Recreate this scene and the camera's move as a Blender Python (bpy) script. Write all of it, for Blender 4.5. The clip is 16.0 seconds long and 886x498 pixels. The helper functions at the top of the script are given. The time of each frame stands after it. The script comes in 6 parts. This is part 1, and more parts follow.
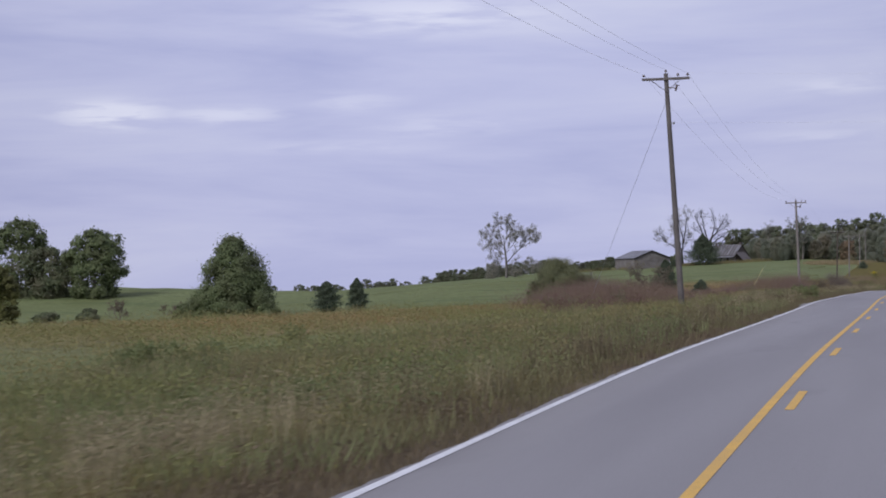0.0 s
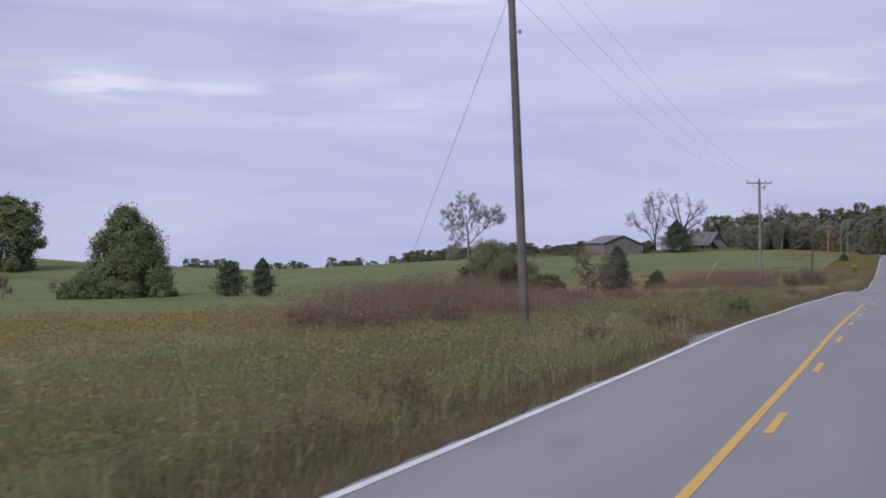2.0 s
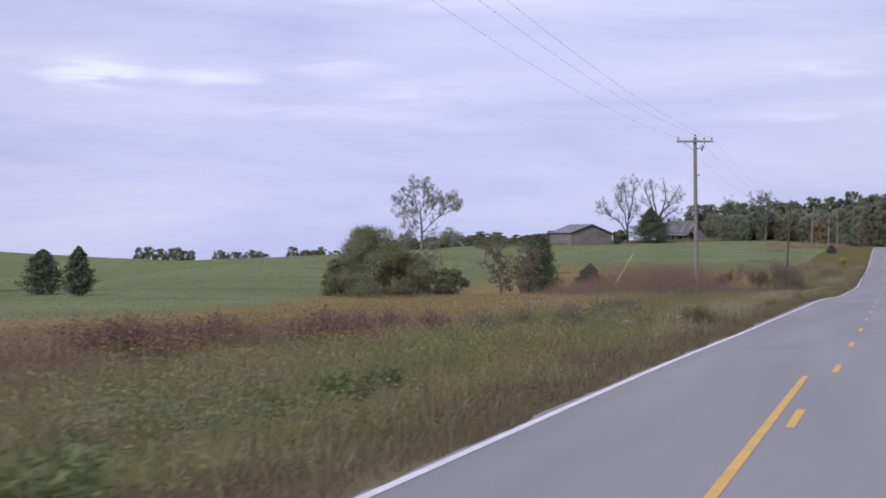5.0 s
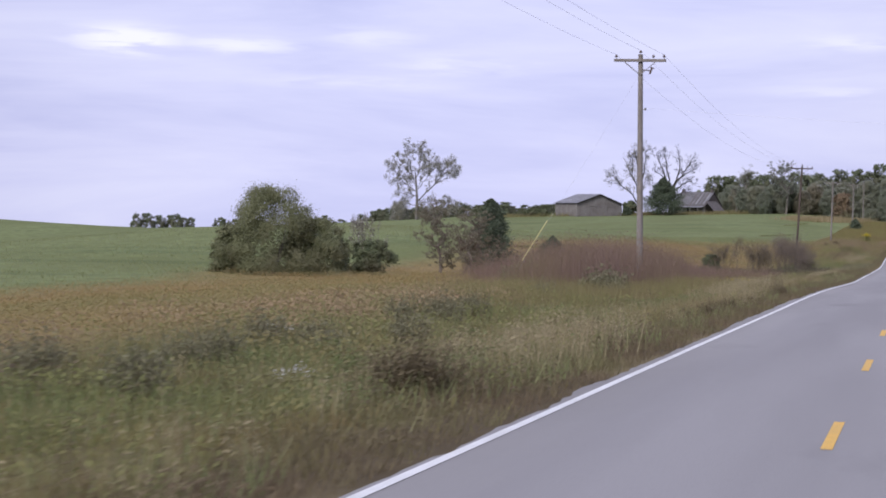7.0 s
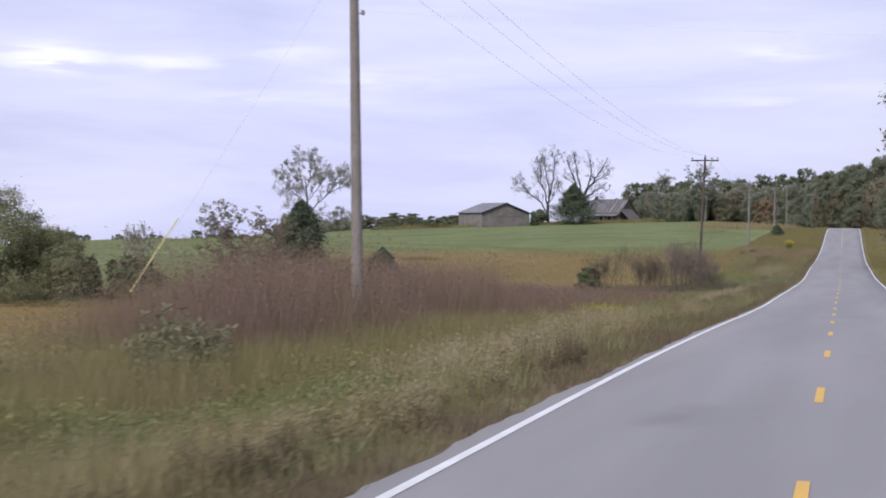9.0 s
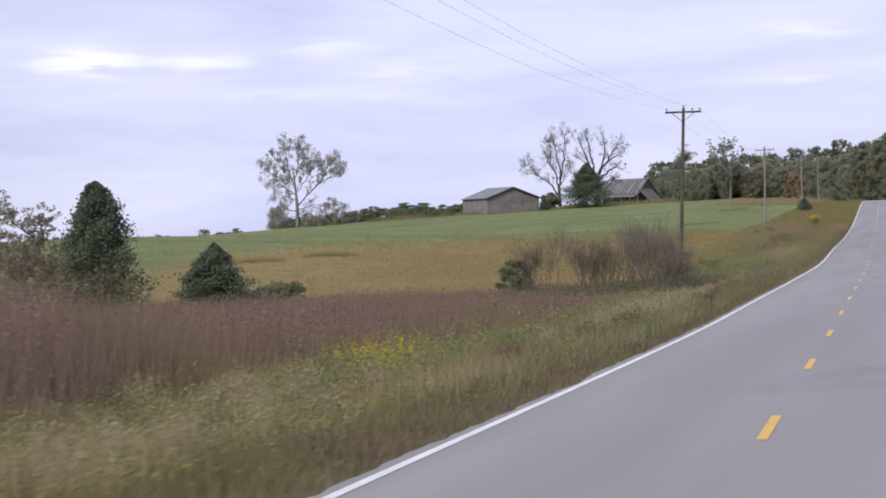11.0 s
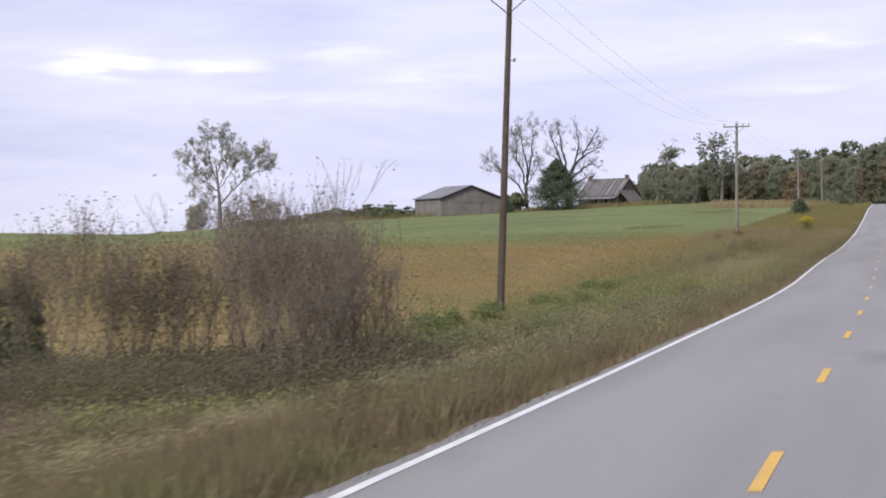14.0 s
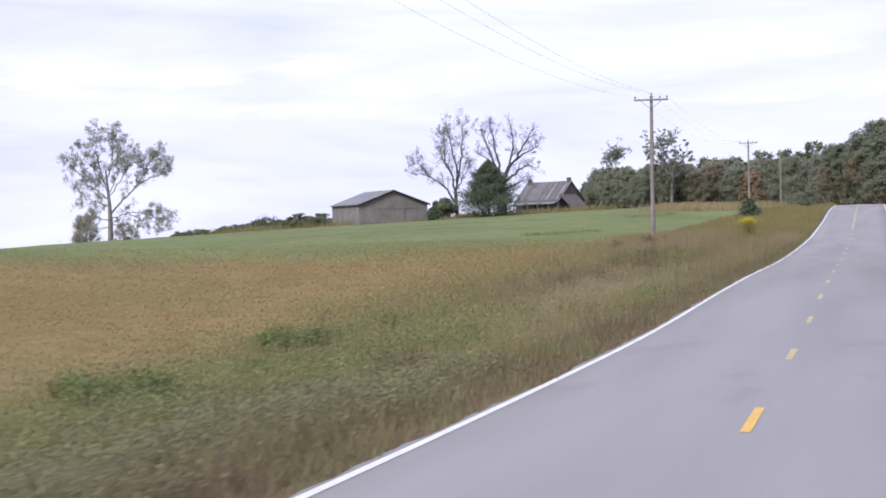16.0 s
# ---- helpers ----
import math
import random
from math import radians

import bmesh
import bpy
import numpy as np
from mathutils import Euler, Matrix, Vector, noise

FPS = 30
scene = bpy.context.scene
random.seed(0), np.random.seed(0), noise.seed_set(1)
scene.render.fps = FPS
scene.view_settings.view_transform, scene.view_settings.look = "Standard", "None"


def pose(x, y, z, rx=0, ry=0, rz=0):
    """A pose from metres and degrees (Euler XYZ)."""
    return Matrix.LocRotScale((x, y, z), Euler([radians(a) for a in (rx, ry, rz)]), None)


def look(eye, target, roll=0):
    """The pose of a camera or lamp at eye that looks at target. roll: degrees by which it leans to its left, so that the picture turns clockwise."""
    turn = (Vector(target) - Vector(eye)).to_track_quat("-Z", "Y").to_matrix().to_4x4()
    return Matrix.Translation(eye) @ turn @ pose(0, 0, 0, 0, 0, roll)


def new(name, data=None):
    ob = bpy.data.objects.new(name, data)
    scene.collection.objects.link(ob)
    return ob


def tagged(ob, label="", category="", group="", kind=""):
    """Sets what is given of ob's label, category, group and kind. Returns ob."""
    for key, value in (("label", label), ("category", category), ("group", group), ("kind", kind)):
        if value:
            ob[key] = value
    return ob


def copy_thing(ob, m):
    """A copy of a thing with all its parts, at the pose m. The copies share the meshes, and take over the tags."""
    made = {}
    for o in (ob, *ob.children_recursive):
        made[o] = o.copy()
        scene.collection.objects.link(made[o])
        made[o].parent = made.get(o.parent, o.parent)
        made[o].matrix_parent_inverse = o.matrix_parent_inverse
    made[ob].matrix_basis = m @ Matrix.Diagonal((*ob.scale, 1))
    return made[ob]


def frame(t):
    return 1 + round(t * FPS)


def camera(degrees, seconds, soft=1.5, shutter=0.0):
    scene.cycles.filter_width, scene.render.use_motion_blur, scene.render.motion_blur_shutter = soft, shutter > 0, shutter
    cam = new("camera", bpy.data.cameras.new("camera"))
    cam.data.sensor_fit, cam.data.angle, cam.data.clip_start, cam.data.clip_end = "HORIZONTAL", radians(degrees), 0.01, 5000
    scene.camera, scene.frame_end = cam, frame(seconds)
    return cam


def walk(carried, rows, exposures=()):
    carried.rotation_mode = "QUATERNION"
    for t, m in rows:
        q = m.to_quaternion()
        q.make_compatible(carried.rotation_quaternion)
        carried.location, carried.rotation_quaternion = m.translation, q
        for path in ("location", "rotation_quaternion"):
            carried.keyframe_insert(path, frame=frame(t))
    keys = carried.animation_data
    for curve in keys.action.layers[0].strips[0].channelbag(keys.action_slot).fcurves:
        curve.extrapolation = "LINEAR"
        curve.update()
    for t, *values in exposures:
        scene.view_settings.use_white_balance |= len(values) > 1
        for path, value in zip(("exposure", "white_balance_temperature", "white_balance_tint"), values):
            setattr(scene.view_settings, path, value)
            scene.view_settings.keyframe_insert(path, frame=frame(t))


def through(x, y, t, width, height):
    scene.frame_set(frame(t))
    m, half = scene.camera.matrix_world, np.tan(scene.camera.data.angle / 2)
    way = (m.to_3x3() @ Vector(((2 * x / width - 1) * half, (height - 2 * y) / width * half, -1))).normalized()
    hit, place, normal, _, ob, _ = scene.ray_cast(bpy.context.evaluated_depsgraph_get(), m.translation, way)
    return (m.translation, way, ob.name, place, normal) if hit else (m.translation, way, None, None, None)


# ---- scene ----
cam = camera(25.71, 16.0, soft=1.75, shutter=0.22)
# seconds, x, y, z, yaw to the left, pitch up, roll (degrees)
ROWS = [
    (0, 1.421, 5.363, 1.979, 13.670, 0.903, -1.064),
    (0.5, 1.439, 15.021, 2.118, 13.316, 0.570, -0.588),
    (1, 1.419, 24.252, 2.255, 13.100, 0.814, -0.046),
    (1.5, 1.411, 34.034, 2.360, 13.085, 0.715, 0.501),
    (2, 1.403, 43.660, 2.482, 13.244, 0.303, 0.491),
    (2.5, 1.328, 53.512, 2.528, 13.406, -0.175, 0.686),
    (3, 1.229, 63.192, 2.549, 13.705, -0.221, 0.564),
    (3.5, 1.163, 73.109, 2.585, 13.755, -0.341, 1.007),
    (4, 1.113, 82.976, 2.601, 13.265, -0.034, 0.556),
    (4.5, 1.184, 92.934, 2.654, 12.991, 0.113, 0.714),
    (7, 1.079, 144.128, 2.482, 13.874, -0.865, 1.521),
    (7.5, 0.916, 154.414, 2.471, 14.576, -0.703, 1.055),
    (8, 0.583, 164.769, 2.367, 14.625, -0.718, 1.465),
    (8.5, 0.512, 175.188, 2.278, 13.131, -0.486, 1.234),
    (9, 0.631, 185.888, 2.198, 11.803, -0.414, 0.684),
    (9.5, 0.863, 196.490, 2.129, 11.492, -0.498, 0.058),
    (12, 1.701, 249.683, 1.524, 13.674, -0.776, -2.040),
    (12.5, 1.538, 260.359, 1.330, 14.245, -0.939, -1.025),
    (13, 1.343, 271.601, 1.216, 14.308, -0.497, -0.511),
    (13.5, 1.226, 282.742, 1.056, 13.526, -1.073, -0.532),
    (14, 1.204, 294.217, 0.932, 13.375, -0.494, -0.816),
    (14.5, 1.163, 304.835, 0.844, 13.133, -0.291, -0.820),
    (15, 1.134, 316.118, 0.780, 12.902, -0.498, 0.104),
    (15.5, 1.187, 327.178, 0.709, 12.764, -0.473, -0.669),
    (16, 1.333, 338.100, 0.612, 12.506, -0.202, -1.391),
]


def car_pose(x, y, z, yaw, pitch, roll):
    a, b = radians(yaw), radians(pitch)
    way = Vector((-math.sin(a) * math.cos(b), math.cos(a) * math.cos(b), math.sin(b)))
    return look((x, y, z), Vector((x, y, z)) + way * 50, roll)


walk(cam, [(r[0], car_pose(*r[1:])) for r in ROWS],
     [(0, -0.09, 6020, 12), (1, -0.04, 6040, 12), (2, -0.01, 6060, 12), (3.5, 0.17, 6040, 13), (4.5, 0.20, 6030, 13), (7, 0.38, 6150, 13), (9, 0.47, 6300, 9.5), (12.5, 0.52, 6480, 7), (13.5, 0.56, 6590, 7), (14.5, 0.59, 6660, 6), (15, 0.64, 6580, 7), (15.5, 0.74, 6440, 8.5), (16, 0.83, 6220, 11)])

# ---------------------------------------------------------------- sky and sun
SUN_EL, SUN_AZ = 38.0, 200.0
world = bpy.data.worlds.new("overcast_sky")
scene.world = world
world.use_nodes = True
wt = world.node_tree
wt.nodes.clear()


def wnode(kind):
    return wt.nodes.new(kind)


w_out = wnode("ShaderNodeOutputWorld")
w_bg = wnode("ShaderNodeBackground")
w_sky = wnode("ShaderNodeTexSky")
w_sky.sky_type = "NISHITA"
w_sky.sun_disc = False
w_sky.sun_elevation, w_sky.sun_rotation = radians(SUN_EL), radians(SUN_AZ)
w_sky.dust_density = 3.0
w_co = wnode("ShaderNodeTexCoord")
w_map = wnode("ShaderNodeMapping")
w_map.inputs["Scale"].default_value = (1.0, 1.0, 7.0)
w_no = wnode("ShaderNodeTexNoise")
w_no.inputs["Scale"].default_value = 4.2
w_no.inputs["Detail"].default_value = 7.0
w_no.inputs["Roughness"].default_value = 0.56
w_no.inputs["Distortion"].default_value = 0.4
w_ramp = wnode("ShaderNodeValToRGB")
w_ramp.color_ramp.elements[0].position, w_ramp.color_ramp.elements[0].color = 0.30, (0.53, 0.54, 0.79, 1)
w_ramp.color_ramp.elements[1].position, w_ramp.color_ramp.elements[1].color = 0.72, (0.75, 0.745, 0.915, 1)
w_mid = w_ramp.color_ramp.elements.new(0.5)
w_mid.color = (0.65, 0.65, 0.87, 1)
# brighter banks of cloud ahead: direction, how narrow and how flat, how bright
CLOUDS = [((-0.394, 0.915, 0.087), 27, 100, 1.25), ((-0.279, 0.956, 0.092), 34, 150, 0.4), ((-0.234, 0.969, 0.079), 20, 130, 0.38), ((-0.342, 0.936, 0.086), 24, 170, 0.75),
          ((-0.036, 0.995, 0.094), 26, 170, 0.55), ((-0.041, 0.997, 0.069), 22, 230, 0.4), ((-0.239, 0.961, 0.136), 13, 70, 0.9), ((-0.284, 0.956, 0.069), 15, 230, 0.35)]
w_fine = wnode("ShaderNodeTexNoise")
w_fine.inputs["Scale"].default_value = 27.0
w_fine.inputs["Detail"].default_value = 7.0
w_fine.inputs["Distortion"].default_value = 0.3
w_wisp = wnode("ShaderNodeMapRange")
w_wisp.inputs["From Min"].default_value, w_wisp.inputs["From Max"].default_value = 0.38, 0.58


def cloud_bank(way, narrow, flat, bright):
    sub, flatten, size, edge = wnode("ShaderNodeVectorMath"), wnode("ShaderNodeMapping"), wnode("ShaderNodeVectorMath"), wnode("ShaderNodeMapRange")
    sub.operation, size.operation = "SUBTRACT", "LENGTH"
    sub.inputs[1].default_value = way
    flatten.inputs["Scale"].default_value = (narrow, narrow, flat)
    edge.interpolation_type = "SMOOTHSTEP"
    edge.inputs["From Min"].default_value, edge.inputs["From Max"].default_value, edge.inputs["To Max"].default_value = 1.25, 0.0, bright
    wt.links.new(w_co.outputs["Generated"], sub.inputs[0])
    wt.links.new(sub.outputs["Vector"], flatten.inputs["Vector"])
    wt.links.new(flatten.outputs["Vector"], size.inputs[0])
    wt.links.new(size.outputs["Value"], edge.inputs["Value"])
    return edge.outputs["Result"]


w_sum = cloud_bank(*CLOUDS[0])
for bank in CLOUDS[1:]:
    w_max = wnode("ShaderNodeMath")
    w_max.operation = "MAXIMUM"
    wt.links.new(w_sum, w_max.inputs[0])
    wt.links.new(cloud_bank(*bank), w_max.inputs[1])
    w_sum = w_max.outputs["Value"]
w_soft = wnode("ShaderNodeMath")
w_soft.operation = "MULTIPLY"
w_add = wnode("ShaderNodeMixRGB")
w_add.inputs["Color2"].default_value = (0.92, 0.905, 1.02, 1)
# the thinner cloud ahead lets more light through
w_dot = wnode("ShaderNodeVectorMath")
w_dot.operation = "DOT_PRODUCT"
w_dot.inputs[1].default_value = (-0.225, 0.971, 0.09)
w_thin = wnode("ShaderNodeMapRange")
w_thin.inputs["From Min"].default_value, w_thin.inputs["From Max"].default_value = 0.955, 1.0
w_thin.inputs["To Min"].default_value, w_thin.inputs["To Max"].default_value = 0.92, 1.06
w_glow = wnode("ShaderNodeVectorMath")
w_glow.operation = "SCALE"
w_mix = wnode("ShaderNodeMixRGB")
w_mix.inputs["Fac"].default_value = 0.93
w_gain = wnode("ShaderNodeMixRGB")
w_gain.blend_type = "MULTIPLY"
w_gain.inputs["Fac"].default_value = 1.0
w_gain.inputs["Color2"].default_value = (0.1, 0.1, 0.1, 1)
wl = wt.links.new
wl(w_co.outputs["Generated"], w_map.inputs["Vector"])
wl(w_map.outputs["Vector"], w_no.inputs["Vector"])
wl(w_no.outputs["Fac"], w_ramp.inputs["Fac"])
wl(w_sky.outputs["Color"], w_gain.inputs["Color1"])
wl(w_gain.outputs["Color"], w_mix.inputs["Color1"])
wl(w_sum, w_soft.inputs[0])
wl(w_map.outputs["Vector"], w_fine.inputs["Vector"])
wl(w_fine.outputs["Fac"], w_wisp.inputs["Value"])
wl(w_wisp.outputs["Result"], w_soft.inputs[1])
wl(w_soft.outputs["Value"], w_add.inputs["Fac"])
wl(w_ramp.outputs["Color"], w_add.inputs["Color1"])
wl(w_add.outputs["Color"], w_mix.inputs["Color2"])
wl(w_co.outputs["Generated"], w_dot.inputs[0])
wl(w_dot.outputs["Value"], w_thin.inputs["Value"])
wl(w_mix.outputs["Color"], w_glow.inputs[0])
wl(w_thin.outputs["Result"], w_glow.inputs["Scale"])
wl(w_glow.outputs["Vector"], w_bg.inputs["Color"])
wl(w_bg.outputs["Background"], w_out.inputs["Surface"])
w_bg.inputs["Strength"].default_value = 0.835

sun = new("sun", bpy.data.lights.new("sun", "SUN"))
sun.data.energy, sun.data.angle, sun.data.color = 2.25, radians(20), (1.0, 0.96, 0.9)
_a, _e = radians(SUN_AZ), radians(SUN_EL)
sun.matrix_world = look((0, 0, 0), (-math.sin(_a) * math.cos(_e), -math.cos(_a) * math.cos(_e), -math.sin(_e)))

# ---------------------------------------------------------------- the lie of the land
ROAD_KNOTS = np.r_[np.arange(-20, 460, 20.0), np.arange(460, 800, 40.0)]
ROAD_Z = [-0.36, -0.10, 0.16, 0.47, 0.51, 0.56, 0.66, 0.54, 0.49, 0.33, 0.23, 0.09, -0.04, -0.31, -0.67, -0.98, -1.11, -1.26,
          -1.36, -1.48, -1.49, -1.23, -1.01, -0.91, -0.66, 0.18, 1.63, 3.46, 4.56, 5.02, 4.86, 4.08, 2.85]
ROAD_X = [-0.03, 0.01, 0.04, 0.06, 0.11, 0.15, 0.15, 0.14, 0.16, 0.20, 0.26, 0.28, 0.26, 0.19, 0.11, 0.04, 0.0, 0.01,
          0.04, -0.02, -0.15, -0.27, -0.34, -0.39, -0.41, -0.42, -0.43, -0.45, -0.44, -0.42, -0.38, -0.32, -0.25]
_fine = np.arange(-300, 1300, 1.0)


def _smooth(values, width):
    k = np.hanning(width)
    return np.convolve(np.pad(values, width, mode="edge"), k / k.sum(), mode="same")[width:-width]


_rz = _smooth(np.interp(_fine, ROAD_KNOTS, ROAD_Z), 31)
# past the crest the road bends away to the right
_rx = _smooth(np.interp(_fine, ROAD_KNOTS, ROAD_X), 61) + 0.0015 * np.maximum(_fine - 700, 0) ** 2


def road_z(y):
    return np.interp(y, _fine, _rz)


def road_x(y):
    return np.interp(y, _fine, _rx)


def smoothstep(a, b, v):
    t = np.clip((v - a) / (b - a), 0, 1)
    return t * t * (3 - 2 * t)


SWELLS = [(-240, 480, 2.58), (-240, 560, 4.26), (-240, 640, -2.39), (-240, 720, -3.78), (-190, 480, 3.37), (-190, 560, -2.02), (-190, 640, -1.33), (-190, 720, -3.34),
          (-145, 400, -1.5), (-145, 480, 2.06), (-145, 560, -2.37), (-145, 640, 0.41), (-145, 720, -0.36), (-105, 400, 1.32), (-105, 480, -0.13), (-105, 560, -0.33),
          (-105, 640, -0.79), (-70, 400, 2.26), (-70, 480, -1.39), (-70, 720, -0.42)]
VERGE_Y = [-50, 60, 120, 240, 300, 340, 380, 430, 475, 540, 590, 660, 800]
VERGE_OFF = [-0.4, -0.45, -0.5, -0.6, -0.65, -0.8, -0.75, 0.2, 0.75, 0.1, -0.9, -0.1, 0.5]


def land(x, y):
    """Height of the ground, for arrays x and y."""
    x, y = np.asarray(x, float), np.asarray(y, float)
    zr, d = road_z(y), x - road_x(y)
    a, b = np.clip(x, -240, -25) / 100, (np.clip(y, -60, 830) - 400) / 300
    field = FIELD[0] + a * (FIELD[1] + FIELD[3] * a + FIELD[9] * a * a) + b * (FIELD[2] + FIELD[5] * b + FIELD[6] * b * b) \
        + a * b * (FIELD[4] + FIELD[7] * b + FIELD[8] * a)
    # beyond the crests the country falls away
    field = field - 0.02 * np.maximum(-150 - x, 0) * smoothstep(450, 650, y) - 0.035 * np.maximum(-240 - x, 0) - 0.02 * np.maximum(y - 900, 0) - 0.02 * np.maximum(-60 - y, 0)
    # the ground dips towards the start of the road
    field = field + np.interp(y, [-300, 0, 60, 120, 175, 210, 250, 300, 330], [-1.365, -0.675, -0.537, -0.384, -0.224, -0.131, -0.054, -0.007, -0.0])
    # shallow hollows
    field = field - 0.8 * np.exp(-((x + 40) / 22) ** 2 - ((y - 315) / 45) ** 2) - 1.3 * np.exp(-((x + 150) / 45) ** 2 - ((y - 470) / 70) ** 2)
    field = field - 1.6 * np.exp(-((x + 34) / 13) ** 2 - ((y - 331) / 20) ** 2)
    # low swells along the crest
    for sx, sy, rise in SWELLS:
        field = field + rise * np.exp(-((x - sx) / 38) ** 2 - ((y - sy) / 60) ** 2)
    verge = zr + np.interp(y, VERGE_Y, VERGE_OFF)
    left = verge + (field - verge) * smoothstep(14, 42, -d)
    left = (zr - 0.08) + (left - zr + 0.08) * smoothstep(3.9, 10.0, -d) - 0.15 * np.exp(-((-d - 7.0) / 1.4) ** 2)
    left = left - 0.12 * np.exp(-((x + 12.5) / 4) ** 2 - ((y - 360) / 10) ** 2) - 0.62 * np.exp(-((x + 14.5) / 6) ** 2 - ((y - 332) / 13) ** 2)
    right = zr - 0.08 - 0.35 * smoothstep(3.9, 7.0, d) + 0.8 * smoothstep(8, 40, d) - 0.012 * np.maximum(d - 80, 0)
    z = np.where(d < 0, left, right)
    under = np.abs(d) < 3.9
    return np.where(under, zr - 0.08, z)


FIELD = [0.033, 0.471, 4.355, -2.081, -1.848, 3.744, -1.64, 1.037, -0.716, -0.651]


def ground_at(x, y):
    return float(land(np.array([x]), np.array([y]))[0])


# ---------------------------------------------------------------- materials
def material(name, rough=0.8, spec=0.3, metal=0.0):
    m = bpy.data.materials.new(name)
    m.use_nodes = True
    b = m.node_tree.nodes["Principled BSDF"]
    b.inputs["Roughness"].default_value = rough
    b.inputs["Metallic"].default_value = metal
    b.inputs["Specular IOR Level"].default_value = spec
    return m, m.node_tree, b


def mix_noise(nt, base_a, base_b, scale, detail=5.0, lo=0.35, hi=0.65, coord="Object", stretch=(1, 1, 1)):
    co = nt.nodes.new("ShaderNodeTexCoord")
    mp = nt.nodes.new("ShaderNodeMapping")
    mp.inputs["Scale"].default_value = stretch
    no = nt.nodes.new("ShaderNodeTexNoise")
    no.inputs["Scale"].default_value, no.inputs["Detail"].default_value = scale, detail
    rg = nt.nodes.new("ShaderNodeMapRange")
    rg.inputs["From Min"].default_value, rg.inputs["From Max"].default_value = lo, hi
    mx = nt.nodes.new("ShaderNodeMixRGB")
    nt.links.new(co.outputs[coord], mp.inputs["Vector"])
    nt.links.new(mp.outputs["Vector"], no.inputs["Vector"])
    nt.links.new(no.outputs["Fac"], rg.inputs["Value"])
    nt.links.new(rg.outputs["Result"], mx.inputs["Fac"])
    for sock, v in (("Color1", base_a), ("Color2", base_b)):
        if isinstance(v, tuple):
            mx.inputs[sock].default_value = (*v, 1)
        else:
            nt.links.new(v, mx.inputs[sock])
    return mx.outputs["Color"], no.outputs["Fac"]


def add_bump(nt, b, height, strength, distance):
    bp = nt.nodes.new("ShaderNodeBump")
    bp.inputs["Strength"].default_value, bp.inputs["Distance"].default_value = strength, distance
    nt.links.new(height, bp.inputs["Height"])
    nt.links.new(bp.outputs["Normal"], b.inputs["Normal"])


def worn(name, a, b_, big, small, rough=0.8, bump=0.3, dist=0.01, stretch=(1, 1, 1), grain=None, spec=0.3, metal=0.0):
    """A surface with stains at one scale and grain at another."""
    m, nt, b = material(name, rough, spec, metal)
    c1, _ = mix_noise(nt, a, b_, big, 4.0)
    c2, f2 = mix_noise(nt, c1, grain or tuple(v * 0.7 for v in a), small, 6.0, 0.45, 0.8, stretch=stretch)
    nt.links.new(c2, b.inputs["Base Color"])
    add_bump(nt, b, f2, bump, dist)
    return m


def foliage(name, a, b_, c=None, scale=0.25, through=0.38):
    """Leaves or blades: each its own tint, with broad drifts of tint across the plant."""
    m, nt, b = material(name, 0.65, 0.2)
    geo = nt.nodes.new("ShaderNodeNewGeometry")
    ramp = nt.nodes.new("ShaderNodeValToRGB")
    ramp.color_ramp.elements[0].color = (*a, 1)
    ramp.color_ramp.elements[1].color = (*b_, 1)
    nt.links.new(geo.outputs["Random Per Island"], ramp.inputs["Fac"])
    col = ramp.outputs["Color"]
    if c:
        col, _ = mix_noise(nt, col, c, scale, 3.0, 0.45, 0.62)
    nt.links.new(col, b.inputs["Base Color"])
    tr = nt.nodes.new("ShaderNodeBsdfTranslucent")
    nt.links.new(col, tr.inputs["Color"])
    mx = nt.nodes.new("ShaderNodeMixShader")
    mx.inputs["Fac"].default_value = through
    out = nt.nodes["Material Output"]
    nt.links.new(b.outputs["BSDF"], mx.inputs[1])
    nt.links.new(tr.outputs["BSDF"], mx.inputs[2])
    nt.links.new(mx.outputs["Shader"], out.inputs["Surface"])
    return m


def asphalt_material():
    m, nt, b = material("weathered_asphalt", 0.75, 0.35)
    c1, _ = mix_noise(nt, (0.219, 0.21, 0.21), (0.262, 0.252, 0.252), 0.35, 4.0, stretch=(1.6, 0.12, 1))
    c2, f2 = mix_noise(nt, c1, (0.17, 0.165, 0.165), 60.0, 3.0, 0.5, 0.85)
    c3, _ = mix_noise(nt, c2, (0.18, 0.172, 0.172), 0.5, 5.0, 0.62, 0.78, stretch=(1.0, 0.3, 1))
    nt.links.new(c3, b.inputs["Base Color"])
    add_bump(nt, b, f2, 0.35, 0.006)
    return m


def ground_material():
    """Land cover: the cover's own colour is kept in a colour layer of the mesh, broken up by grain."""
    m, nt, b = material("rough_grassland", 0.95, 0.1)
    at = nt.nodes.new("ShaderNodeVertexColor")
    at.layer_name = "cover"
    hs = nt.nodes.new("ShaderNodeMixRGB")
    hs.blend_type = "MULTIPLY"
    hs.inputs["Fac"].default_value = 1.0
    br, f1 = mix_noise(nt, (0.72, 0.72, 0.7), (1.2, 1.2, 1.15), 0.7, 8.0, 0.3, 0.7)
    br2, _ = mix_noise(nt, br, (0.8, 0.78, 0.7), 0.06, 5.0, 0.4, 0.7, stretch=(1, 0.35, 1))
    nt.links.new(at.outputs["Color"], hs.inputs["Color1"])
    nt.links.new(br2, hs.inputs["Color2"])
    nt.links.new(hs.outputs["Color"], b.inputs["Base Color"])
    add_bump(nt, b, f1, 0.7, 0.25)
    return m


